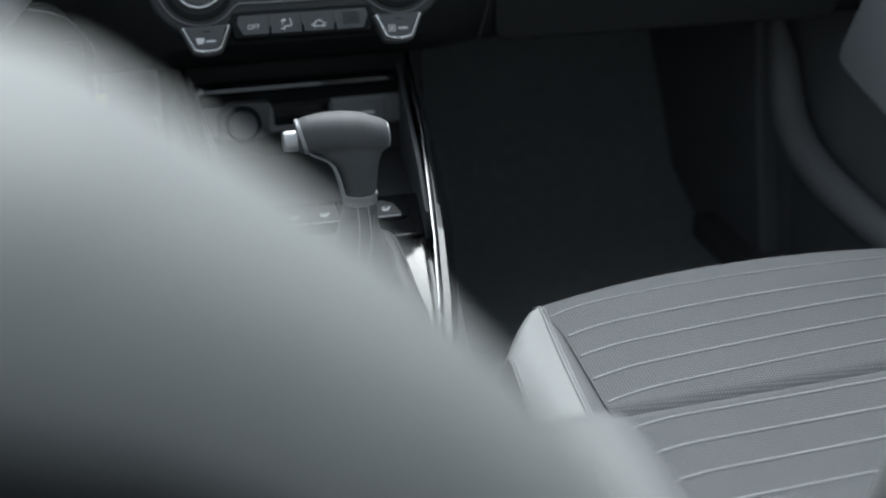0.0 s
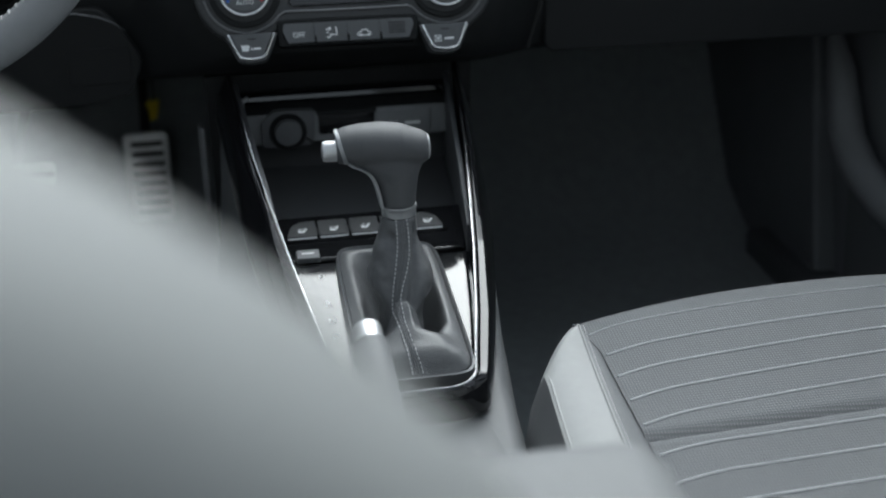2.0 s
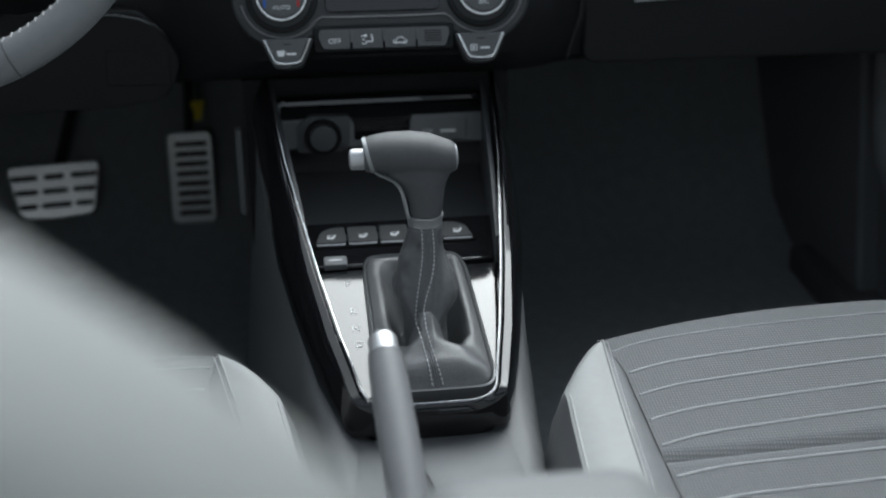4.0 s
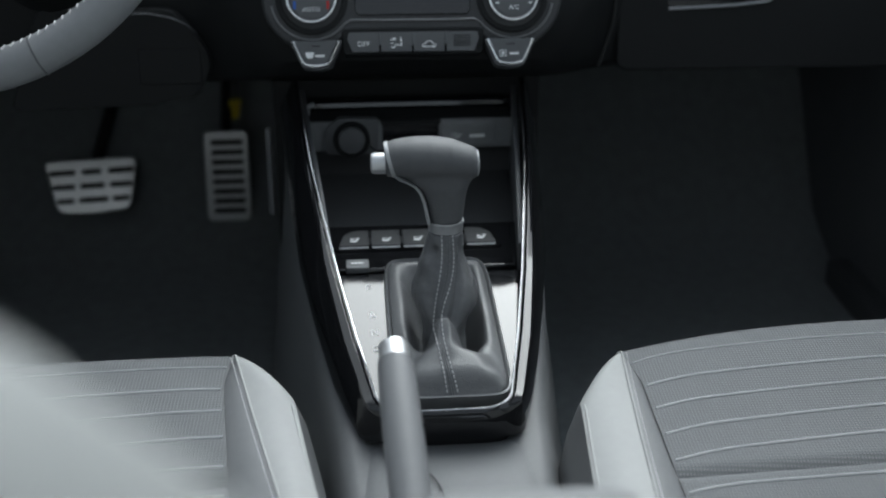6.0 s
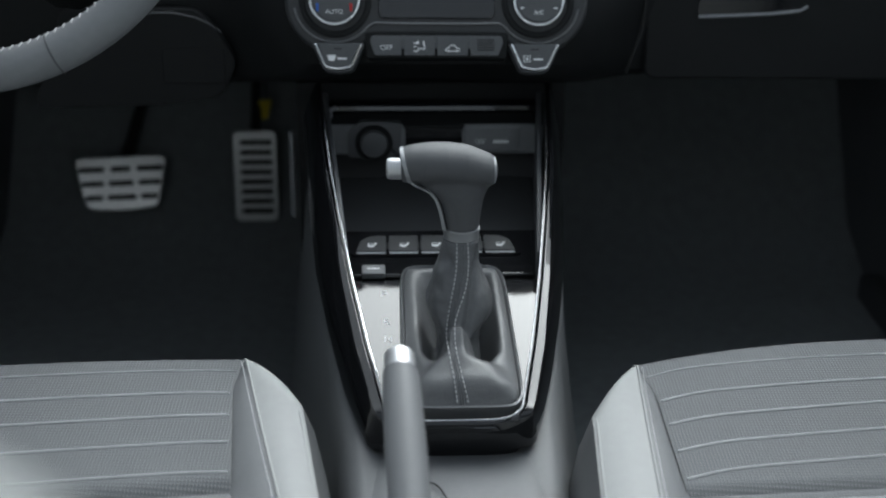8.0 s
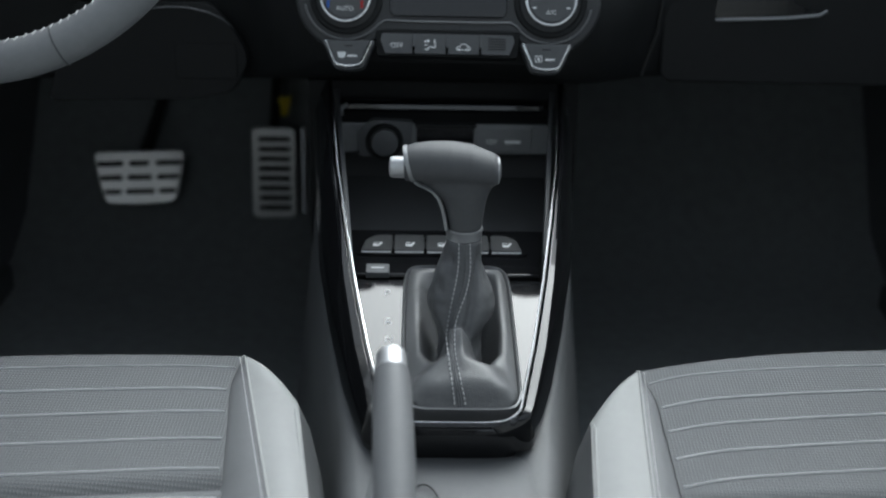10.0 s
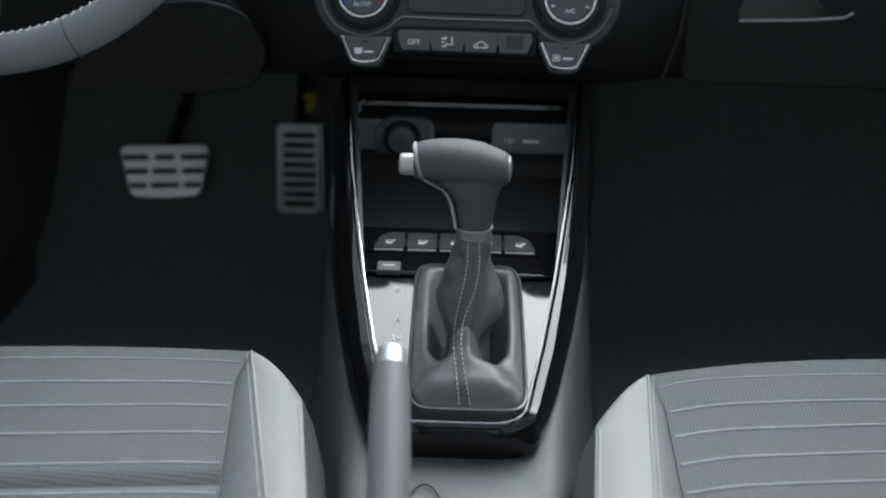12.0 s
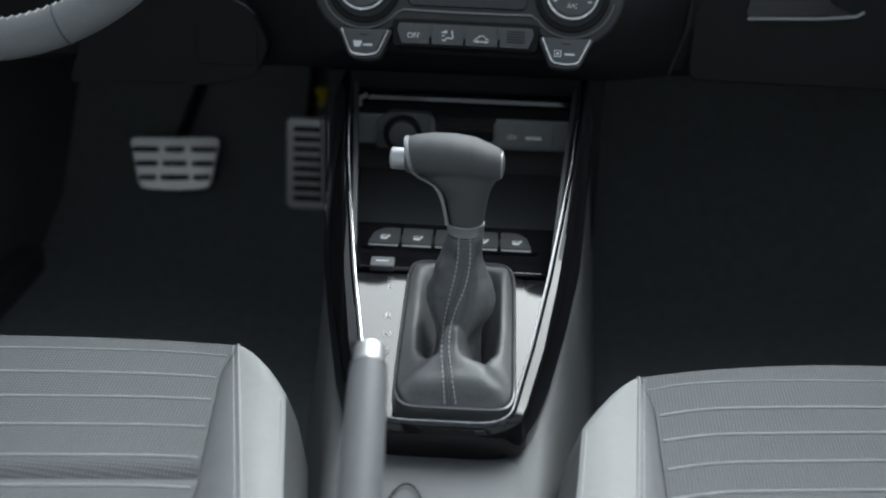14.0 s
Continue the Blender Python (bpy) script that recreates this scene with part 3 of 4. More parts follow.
    part("blank_plate", loft([[(x, y, z) for x, z in rrect(0.0305, 0.0135, 0.003, 3, 0.065, 0.3930)] for y in (0.455, 0.4505)]), BUTTON, c_ob, bevel=0.0012)
    lettering("socket_word", "12V", 0.0075, pose(0.051, 0.4502, 0.3905, 90, 0, 0), sp, INK)
    part("socket_bar", loft([[(x, y, z) for x, z in rrect(0.0085, 0.0018, 0.0008, 2, 0.0745, 0.3905)] for y in (0.451, 0.4502)]), INK, sp, smooth=False)
    part("panel_hood", loft([[(x, y, z) for x in (-0.118, 0.118)] + [(x, y + 0.004, z - 0.003) for x in (0.118, -0.118)] for y, z in ((0.4535, 0.4105), (0.462, 0.4160), (0.474, 0.4175))]), PLASTIC, c_ob)
    # glossy lid bar across the top
    part("upper_bar", loft([[(x, y, z) for x in (-0.121, 0.121)] for y, z in ((0.478, 0.4155), (0.4705, 0.4175), (0.4685, 0.4215), (0.4695, 0.4255), (0.476, 0.4285), (0.486, 0.4290), (0.486, 0.4155), (0.478, 0.4155))], close=False), GLOSS, c_ob)
    # nubs at the bar's ends; the left one's silver stands in for a reflection
    for sd in (-1, 1):
        part("bar_nub", tube([(sd * 0.112, 0.459, 0.4165), (sd * 0.1115, 0.458, 0.4250), (sd * 0.1045, 0.459, 0.4285)], 0.0026, 10), SILVER if sd < 0 else GLOSS, c_ob)
    # matt flanks: a rounded shoulder under the frame's lower edge, running back into the tunnel
    FLANKS = [(-0.10, 0.071, 0.2455), (-0.05, 0.0755, 0.2565), (0.0, 0.0795, 0.2640), (0.05, 0.0830, 0.2705), (0.10, 0.0905, 0.2800), (0.15, 0.0985, 0.2970), (0.20, 0.1070, 0.3150), (0.26, 0.1140, 0.3360), (0.31, 0.1175, 0.3530), (0.41, 0.1260, 0.3870), (0.52, 0.1350, 0.4020)]
    for sd in (-1, 1):
        rows = [[(sd * (w + e * (1 - 0.55 * smoothstep(0.06, 0.2, y) * (h > 0.15))), y, h) for e, h in ((-0.03, top - 0.004), (-0.005, top), (0.003, top - 0.003), (0.009, top - 0.012), (0.0145, top - 0.034), (0.020, top - 0.075), (0.032, 0.10), (0.045, -0.01), (-0.03, -0.01))] for y, w, top in FLANKS]
        part("flank", loft(rows), TUNNEL_GREY, c_ob, "matt dark grey flank")
    part("flank_trim", loft([[(x, y, z) for x, y in ((-0.1625, 0.515), (-0.1575, 0.505), (-0.1555, 0.507), (-0.1555, 0.525), (-0.1625, 0.525))] for z in (0.283, 0.289, 0.370, 0.385)]), TRIM_GREY, c_ob, "slim satin trim on the flank's front edge", bevel=0.0015)
    part("front_block", box((-0.15, 0.495, 0.0), (0.15, 1.1, 0.446)), PLASTIC, c_ob)


def tunnel():
    t = thing("tunnel_console", "grey grained plastic tunnel console between the seats", "console", at=CON)
    rows = []
    for y, w, z in ((0.10, 0.074, 0.235), (0.05, 0.0755, 0.2560), (0.0, 0.0785, 0.2640), (-0.05, 0.079, 0.2595), (-0.12, 0.077, 0.2520), (-0.3, 0.072, 0.24), (-0.75, 0.075, 0.24)):
        half = [(w + 0.028, -0.01), (w + 0.016, z - 0.09), (w + 0.009, z - 0.04), (w + 0.003, z - 0.016), (w - 0.006, z - 0.005), (w - 0.022, z - 0.001), (w - 0.04, z)]
        rows.append([(-x, y, h) for x, h in half] + [(x, y, h) for x, h in half[::-1]])
    part("tunnel_body", loft(rows), TUNNEL_GREY, t)
    rim = [(-0.022 + 0.016 * math.cos(a), -0.085 + 0.054 * math.sin(a)) for a in (2 * math.pi * k / 40 for k in range(41))]
    part("lever_surround", tube([(x, y - 0.004, 0.2652 + 0.115 * (y + 0.016)) for x, y in rim], 0.0007, 8), PLASTIC, t, "dark seam round the handbrake lever")



# ---- gear lever ----
def gear_lever():
    g = thing("gear_lever", "charcoal leather automatic gear lever with chrome button", "gear lever")
    kx, ky, kz = 0.007, 0.135, 0.4615
    bm = bmesh.new()
    # head along x
    rings = []
    for x, ry, rz, zc in ((-0.0322, 0.0145, 0.0120, 0.4655), (-0.0312, 0.0170, 0.0143, 0.4655), (-0.024, 0.0187, 0.0160, 0.4665), (-0.010, 0.0215, 0.0180, 0.4665), (0.007, 0.0230, 0.0188, 0.4660), (0.024, 0.0215, 0.0175, 0.4650), (0.036, 0.0188, 0.0152, 0.4625), (0.0430, 0.0166, 0.0135, 0.4615), (0.0470, 0.0125, 0.0105, 0.4610), (0.0488, 0.0060, 0.0050, 0.4610)):
        rings.append([(x, ky + ry * math.cos(a), zc + rz * math.sin(a)) for a in (2 * math.pi * k / 28 for k in range(28))])
    loft(rings, bm=bm)
    rings = []
    for z, x0, x1, ry, dy in ((0.4660, -0.018, 0.042, 0.0185, 0), (0.4530, -0.0195, 0.0435, 0.0185, 0), (0.4475, -0.0165, 0.0422, 0.0182, 0), (0.4420, -0.0075, 0.0392, 0.0175, -0.001), (0.4348, -0.0015, 0.0370, 0.0168, -0.001), (0.4225, 0.0020, 0.0352, 0.0160, -0.002), (0.4105, 0.0042, 0.0336, 0.0154, -0.003)):
        cx, rx = (x0 + x1) / 2, (x1 - x0) / 2
        rings.append([(cx + rx * math.cos(a), ky + dy + ry * math.sin(a), z) for a in (2 * math.pi * k / 28 for k in range(28))])
    loft(rings, bm=bm)
    grip = part("grip", bm, KNOB_SKIN, g, "charcoal leather grip", weld=False)
    rm = grip.modifiers.new("join", "REMESH")
    rm.mode, rm.voxel_size, rm.use_smooth_shade = "VOXEL", 0.0012, True
    sm = grip.modifiers.new("soft", "SMOOTH")
    sm.factor, sm.iterations = 0.6, 9
    btn = loft([[(x, ky + r * math.cos(a), 0.4622 + r * math.sin(a)) for a in (2 * math.pi * k / 24 for k in range(24))] for x, r in ((-0.028, 0.0092), (-0.0415, 0.0092), (-0.0440, 0.0082), (-0.0450, 0.0045))])
    part("release_button", btn, SILVER, g, "bright silver release button", bevel=0.0006)
    # slanted silver band round the head's end, running on as a thin blade down the neck
    band = []
    for x, f, h in ((-0.0330, 0.60, 0.0), (-0.0338, 0.93, 0.0), (-0.0332, 1.02, 0.0), (-0.0310, 1.05, 0.0), (-0.0300, 1.00, 0.0)):
        band.append([(x + 0.30 * (1 - math.sin(a)) * 0.0150 * (1 if x > -0.0325 else 0.8), ky + 0.0172 * f * math.cos(a), 0.4655 + 0.0148 * f * math.sin(a)) for a in (2 * math.pi * k / 32 for k in range(32))])
    part("end_band", loft(band), TRIM_GREY, grip, "satin silver end band")
    path = [(-0.0240, 0.4535), (-0.0205, 0.4505), (-0.0145, 0.4478), (-0.0080, 0.4442), (-0.0036, 0.4385), (-0.0006, 0.4305), (0.0012, 0.4225), (0.0034, 0.4110)]
    trim = [[(x + dx, ky - 0.003 + dy, z + dz) for dx, dy, dz in ((-0.0006, -0.011, 0), (-0.0012, 0.0, 0.0), (-0.0006, 0.010, 0), (0.0022, 0.009, 0.001), (0.0026, 0.0, 0.001), (0.0020, -0.0125, 0.001))] for x, z in path]
    part("trim_blade", loft(trim), TRIM_GREY, grip, "satin silver trim blade", bevel=0.0005)
    cap = loft([[(x, ky + ry * math.cos(a), 0.4612 + rz * math.sin(a)) for a in (2 * math.pi * k / 28 for k in range(28))] for x, ry, rz in ((0.0456, 0.0138, 0.0113), (0.0466, 0.0134, 0.0110), (0.0472, 0.0122, 0.0100))])
    part("end_ring", cap, TRIM_GREY, grip)
    collar = loft([[(0.019 + rx * math.cos(a), ky - 0.003 + ry * math.sin(a), z) for a in (2 * math.pi * k / 32 for k in range(32))] for z, rx, ry in ((kz - 0.0500, 0.0140, 0.0140), (kz - 0.0500, 0.0157, 0.0155), (kz - 0.0515, 0.0160, 0.0158), (kz - 0.0525, 0.0153, 0.0150), (kz - 0.0592, 0.0151, 0.0148), (kz - 0.0598, 0.0142, 0.0140))])
    part("collar", collar, TRIM_GREY, g, "satin silver collar")

    # boot
    nb = 96
    base = []
    M = CON @ PLATE
    for k in range(nb):
        a = 2 * math.pi * k / nb
        c, q = math.cos(a), math.sin(a)
        e = 0.26
        base.append((math.copysign(abs(c) ** e, c) * 0.0462 + 0.0085 - 0.0012 * q, 0.083 + math.copysign(abs(q) ** e, q) * 0.104))
    top = Vector((0.019, ky - 0.004, kz - 0.060))
    foot = M @ Vector((0.0085, 0.092, 0.0))
    def sheet(u, v):
        """Height of the leather over the plate: a lit crest round the edge, pockets within, a ridge to the near end."""
        near, far, side = max(1e-5, v + 0.021), max(1e-5, 0.187 - v), max(1e-5, 0.0462 - abs(u - 0.0085))
        d = (near ** -3 + far ** -3 + side ** -3) ** (-1 / 3)
        w = smoothstep(0.080, 0.0, near)
        inset, crest = 0.0095 + 0.024 * w, 0.0145 + 0.010 * w
        deep = 0.120 if u > 0.0085 else 0.066
        deep *= 1 - 0.35 * smoothstep(0.13, 0.17, v)
        h = 0.009 + (crest - 0.009) * math.sin(min(d / inset, 1) * math.pi / 2) - deep * smoothstep(inset, inset + (0.023 if u > 0.0085 else 0.029) + 0.030 * w, d)
        ridge = math.exp(-abs((u - 0.0075) / (0.0185 + 0.022 * smoothstep(0.03, -0.015, v))) ** 3.0) * smoothstep(0.125, 0.045, v)
        h += (0.026 + 0.016 * smoothstep(0.01, 0.07, near) - h) * ridge * smoothstep(0.0, 0.020, near)
        # a fold that curls out of the column into the right pocket
        h += (0.022 - h) * 0.60 * math.exp(-((u - 0.027) / 0.0150) ** 2 - ((v - 0.044 + 0.5 * (u - 0.027)) / 0.016) ** 2)
        return h + 0.0016 * noise.noise(Vector((u * 70, v * 70, 0.3))) * smoothstep(0.0, 0.012, d)

    rows = [[M @ Vector((0.0085 + (u - 0.0085) * p, 0.083 + (v - 0.083) * p, -0.070)) for u, v in base] for p in (0.3, 1.0)]
    for k in range(33):
        p = 1 - 0.97 * (k / 32) ** 0.9
        rows.append([M @ Vector((0.0085 + (u - 0.0085) * p, 0.083 + (v - 0.083) * p, sheet(0.0085 + (u - 0.0085) * p, 0.083 + (v - 0.083) * p))) for u, v in base])
    bm = loft(rows)
    KS = (-0.8, 0.0, 0.15, 0.28, 0.42, 0.55, 0.68, 0.80, 0.90, 1.0)
    KX = (-0.8, -0.05, 0.05, 0.16, 0.26, 0.34, 0.42, 0.53, 0.63, 0.74, 0.84, 0.95, 1.0)
    LEFT_X = (0.022, 0.0175, 0.0178, 0.0206, 0.0248, 0.0278, 0.0284, 0.0268, 0.0242, 0.0212, 0.0188, 0.0156, 0.0150)
    RIGHT_X = (0.024, 0.0205, 0.0195, 0.0226, 0.0272, 0.0298, 0.0292, 0.0256, 0.0208, 0.0166, 0.0156, 0.0152, 0.0150)
    RY = (0.030, 0.0270, 0.0235, 0.0235, 0.0255, 0.0250, 0.0230, 0.0205, 0.0178, 0.0148)
    rows = []
    for k in range(73):
        t = -0.8 + 1.8 * k / 72
        c0 = foot.lerp(top, t) 
        ring = []
        for i in range(72):
            a = 5 * i
            r = 1.0
            # crease beside the seam, full fold on the right, dents on the left and under the collar
            r -= 0.21 * math.exp(-((a - float(np.interp(t, (0.1, 0.3, 0.55, 0.85), (283, 280, 292, 322)))) / 7) ** 2) * smoothstep(0.02, 0.2, t) * smoothstep(0.95, 0.8, t)
            r += 0.12 * math.exp(-((a - 316) / 20) ** 2 - ((t - 0.47) / 0.15) ** 2)
            r -= 0.26 * math.exp(-((a - 318) / 22) ** 2 - ((t - 0.12) / 0.10) ** 2)
            r -= 0.32 * math.exp(-((a - 232) / 17) ** 2 - ((t - 0.83) / 0.055) ** 2)
            r += 0.10 * math.exp(-((a - 215) / 16) ** 2 - ((t - 0.72) / 0.06) ** 2)
            r -= 0.10 * math.exp(-((a - 222) / 18) ** 2 - ((t - 0.18) / 0.10) ** 2)
            r -= 0.10 * math.exp(-((a - 243) / 10) ** 2 - ((t - 0.40) / 0.20) ** 2)
            p = c0 + Vector((float(np.interp(t, KX, RIGHT_X if math.cos(radians(a)) > 0 else LEFT_X)) * r * math.cos(radians(a)), float(np.interp(t, KS, RY)) * r * math.sin(radians(a)), 0))
            if a > 180:
                p.y += 0.036 * smoothstep(1.0, -0.1, t) ** 1.6 * math.sin(radians(a))
            ring.append(p + (0.0014 * noise.noise_vector(p * 60) + 0.0008 * noise.noise_vector(p * 170)) * smoothstep(1.0, 0.85, t))
        rows.append(ring)
    loft(rows, bm=bm)
    leather = part("boot", bm, LEATHER_DARK, g, "creased dark leather boot", weld=False)
    rm = leather.modifiers.new("join", "REMESH")
    rm.mode, rm.voxel_size, rm.use_smooth_shade = "VOXEL", 0.0011, True
    sm = leather.modifiers.new("soft", "SMOOTH")
    sm.factor, sm.iterations = 0.6, 9
    bpy.context.view_layer.update()
    skin = BVHTree.FromObject(leather, bpy.context.evaluated_depsgraph_get())
    ahead = Vector((-0.04, 0.97, -0.43)).normalized()

    def on_boot(x, z):
        """The near side's point of the boot that lies in line with (x, z) on a sheet through the boot."""
        p = Vector((x, 0.1 + (z - 0.34) * 0.4433 + (x - 0.01) * 0.0412, z))
        hit = skin.ray_cast(p - ahead * 0.15, ahead)[0]
        return hit or p

    frame_rows = []
    for k in range(nb + 1):
        u, v = base[k % nb]
        du, dv = (u - 0.0085) / 0.05, (v - 0.083) / 0.103
        frame_rows.append([M @ Vector((u + du * e, v + dv * e, h)) for e, h in ((-0.0005, 0.004), (0.0003, 0.0105), (0.0016, 0.0122), (0.0030, 0.0115), (0.0042, -0.004))])
    part("boot_frame", loft(frame_rows, close=False), FRAME_TRIM, g, "thin satin boot frame")
    # two rows of stitches down the near side, bending with the leather
    LZ = (0.277, 0.290, 0.304, 0.323, 0.340, 0.354, 0.366, 0.379, 0.405)
    LEFT = (0.0120, 0.0100, 0.0076, 0.0052, 0.0068, 0.0096, 0.0122, 0.0146, 0.0142)
    RIGHT = (0.0210, 0.0176, 0.0142, 0.0110, 0.0130, 0.0192, 0.0232, 0.0248, 0.0232)
    LZ2 = [0.277 + 0.004 * k for k in range(33)]

    def line(xs, z):
        return sum(float(np.interp(z + e, LZ, xs)) for e in (-0.008, -0.004, 0, 0.004, 0.008)) / 5

    lift = Vector((0, -0.0006, 0.0005))
    bm = bmesh.new()
    for xs in (LEFT, RIGHT):
        for k in range(36):
            z0 = 0.279 + k * 0.00345
            p, q = on_boot(line(xs, z0), z0), on_boot(line(xs, z0 + 0.0021), z0 + 0.0021)
            tube([p + lift, (p + q) / 2 + lift * 1.5, q + lift], 0.00065, 5, bm=bm)
    tagged(part("stitching", bm, STITCH, leather, "pale twin stitching", weld=False), kind="stuff")
    for w in (0.40, 0.62):
        part("seam", tube([on_boot(line(LEFT, z) * (1 - w) + line(RIGHT, z) * w, z) for z in LZ2], 0.0007, 6), LEATHER_DARK, leather)


# ---- handbrake and armrest ----
def handbrake():
    h = thing("handbrake", "grey leather handbrake lever with a silver button", "handbrake")
    a, b = Vector((-0.0305, -0.094, 0.400)), Vector((-0.013, -0.33, 0.285))
    d = (b - a).normalized()
    P = lambda s: a + d * s
    part("lever", tube([P(0.010), P(0.012), P(0.03), P(0.08), P(0.14), P(0.20), P(0.262)], [0.0095, 0.0122, 0.0132, 0.0138, 0.0132, 0.0115, 0.012], 24), LEATHER_MID, h, "grey leather sleeve")
    part("button", tube([P(-0.0035), P(-0.0032), P(-0.002), P(0.014)], [0.0085, 0.0098, 0.0106, 0.0108], 24), SILVER, h, "polished silver button")
    part("gaiter", tube([P(0.20), P(0.235), b + Vector((0, 0, -0.035))], [0.016, 0.026, 0.036], 20), LEATHER_DARK, h)


def armrest():
    r = thing("armrest", "grey padded armrest between the front seats", "armrest")
    x0, x1, y0, y1, z1 = -0.034, 0.084, -0.392, -0.76, 0.485
    part("pad", box((x0, y1, z1 - 0.07), (x1, y0, z1)), ARM_LEATHER, r, bevel=0.024)
    part("bin", box((x0 + 0.008, y1, 0.23), (x1 - 0.008, y0 - 0.02, z1 - 0.072)), PLASTIC_GREY, r, bevel=0.008)


# ---- pedals ----
def pedals():
    b = thing("brake_pedal", "brushed steel brake pedal with rubber studs", "pedal")
    m = pose(-0.4930, 1.04, 0.1435, 68.5, 0, 9)
    ol = rpoly([(-0.056, -0.041), (0.0, -0.0445), (0.056, -0.041), (0.073, 0.042), (-0.073, 0.042)], 0.014)
    part("pad", prism(ol, -0.006, 0.0, m), STEEL, b, bevel=0.002)
    for j in range(3):
        w3 = ((0.021, 0.0155, 0.021), (0.018, 0.0195, 0.018), (0.014, 0.023, 0.014))[j]
        y = 0.022 - j * 0.0225
        for cx, w in zip((-0.046 + j * 0.0015, 0.0, 0.046 - j * 0.0015), w3):
            part("stud", prism(rrect(w, 0.0042, 0.0035, 3, cx, y), -0.001, 0.0028, m), RUBBER, b)
    part("arm", tube([m @ Vector((0.0, 0.01, -0.008)), (-0.47, 1.16, 0.26), (-0.45, 1.14, 0.55)], 0.009, 8), RUBBER, b)
    a = thing("accelerator_pedal", "ribbed steel accelerator pedal with rubber bars", "pedal")
    m = pose(-0.2815, 1.063, 0.147, 84, 0, 2)
    part("pad", prism(rrect(0.0355, 0.0745, 0.010, 5), -0.006, 0.0, m), STEEL, a, bevel=0.002)
    for j in range(8):
        part("rib", prism(rrect(0.0255, 0.0040, 0.003, 3, 0.002, 0.056 - j * 0.0161), -0.001, 0.003, m), RUBBER, a)
    part("arm", tube([m @ Vector((0, 0.05, -0.008)), (-0.286, 1.19, 0.32), (-0.284, 1.18, 0.48)], 0.008, 8), RUBBER, a)
    t = thing("warning_tag", "small yellow tag hanging under the dashboard", "tag")
    part("tag_sheet", loft([[(-0.285, y, 0.225), (-0.264, y, 0.228), (-0.257, y, 0.261), (-0.278, y, 0.259)] for y in (1.118, 1.120)]), YELLOW, t)
    part("tag_cord", tube([(-0.267, 1.119, 0.259), (-0.263, 1.12, 0.36), (-0.262, 1.12, 0.50)], 0.0018, 6), RUBBER, t)


# ---- steering wheel ----
def steering_wheel():
    w = thing("steering_wheel", "grey leather steering wheel with pale stitching", "steering wheel")
    m = pose(-0.396, 0.218, 0.7185, 66, 0, 0)
    n, R, r = 96, 0.1955, 0.0168
    rim = [[m @ Vector(((R + r * math.cos(b)) * math.cos(a), (R + r * math.cos(b)) * math.sin(a), 1.12 * r * math.sin(b))) for b in (2 * math.pi * j / 18 for j in range(18))] for a in (2 * math.pi * k / n for k in range(n + 1))]
    rim_ob = part("rim", loft(rim, caps=False), WHEEL_LEATHER, w, "grey leather rim")
    bm = bmesh.new()
    for k in range(150):
        a = 2 * math.pi * k / 150
        p = [m @ Vector(((R + (r + 0.0006) * math.cos(b)) * math.cos(a + s), (R + (r + 0.0006) * math.cos(b)) * math.sin(a + s), 1.12 * (r + 0.0006) * math.sin(b))) for b, s in ((2.3, 0.0), (2.7, 0.012), (3.1, 0.0))]
        tube(p, 0.0007, 5, bm=bm)
    tagged(part("rim_stitching", bm, STITCH, rim_ob, "pale stitches round the inner rim", weld=False), kind="stuff")
    ring = [m @ Vector(((R + (r + 0.0002) * math.cos(b)) * math.cos(a), (R + (r + 0.0002) * math.cos(b)) * math.sin(a), 1.12 * (r + 0.0002) * math.sin(b))) for b in (2 * math.pi * j / 36 for j in range(37)) for a in (radians(-65.2),)]
    part("rim_joint", tube(ring, 0.0008, 6), LEATHER_SIDE, rim_ob, "dark seam across the rim")
    part("hub", tube([m @ Vector((0, 0, -0.03)), m @ Vector((0, 0, 0.02)), m @ Vector((0, 0, 0.03))], [0.075, 0.075, 0.06], 32), PLASTIC, w)
    for a in (0, 180, 270):
        q = radians(a)
        part("spoke", tube([m @ Vector((0.06 * math.cos(q), 0.06 * math.sin(q), 0)), m @ Vector((0.182 * math.cos(q), 0.182 * math.sin(q), -0.006))], [0.03, 0.018], 12, 0.35), PLASTIC, w)


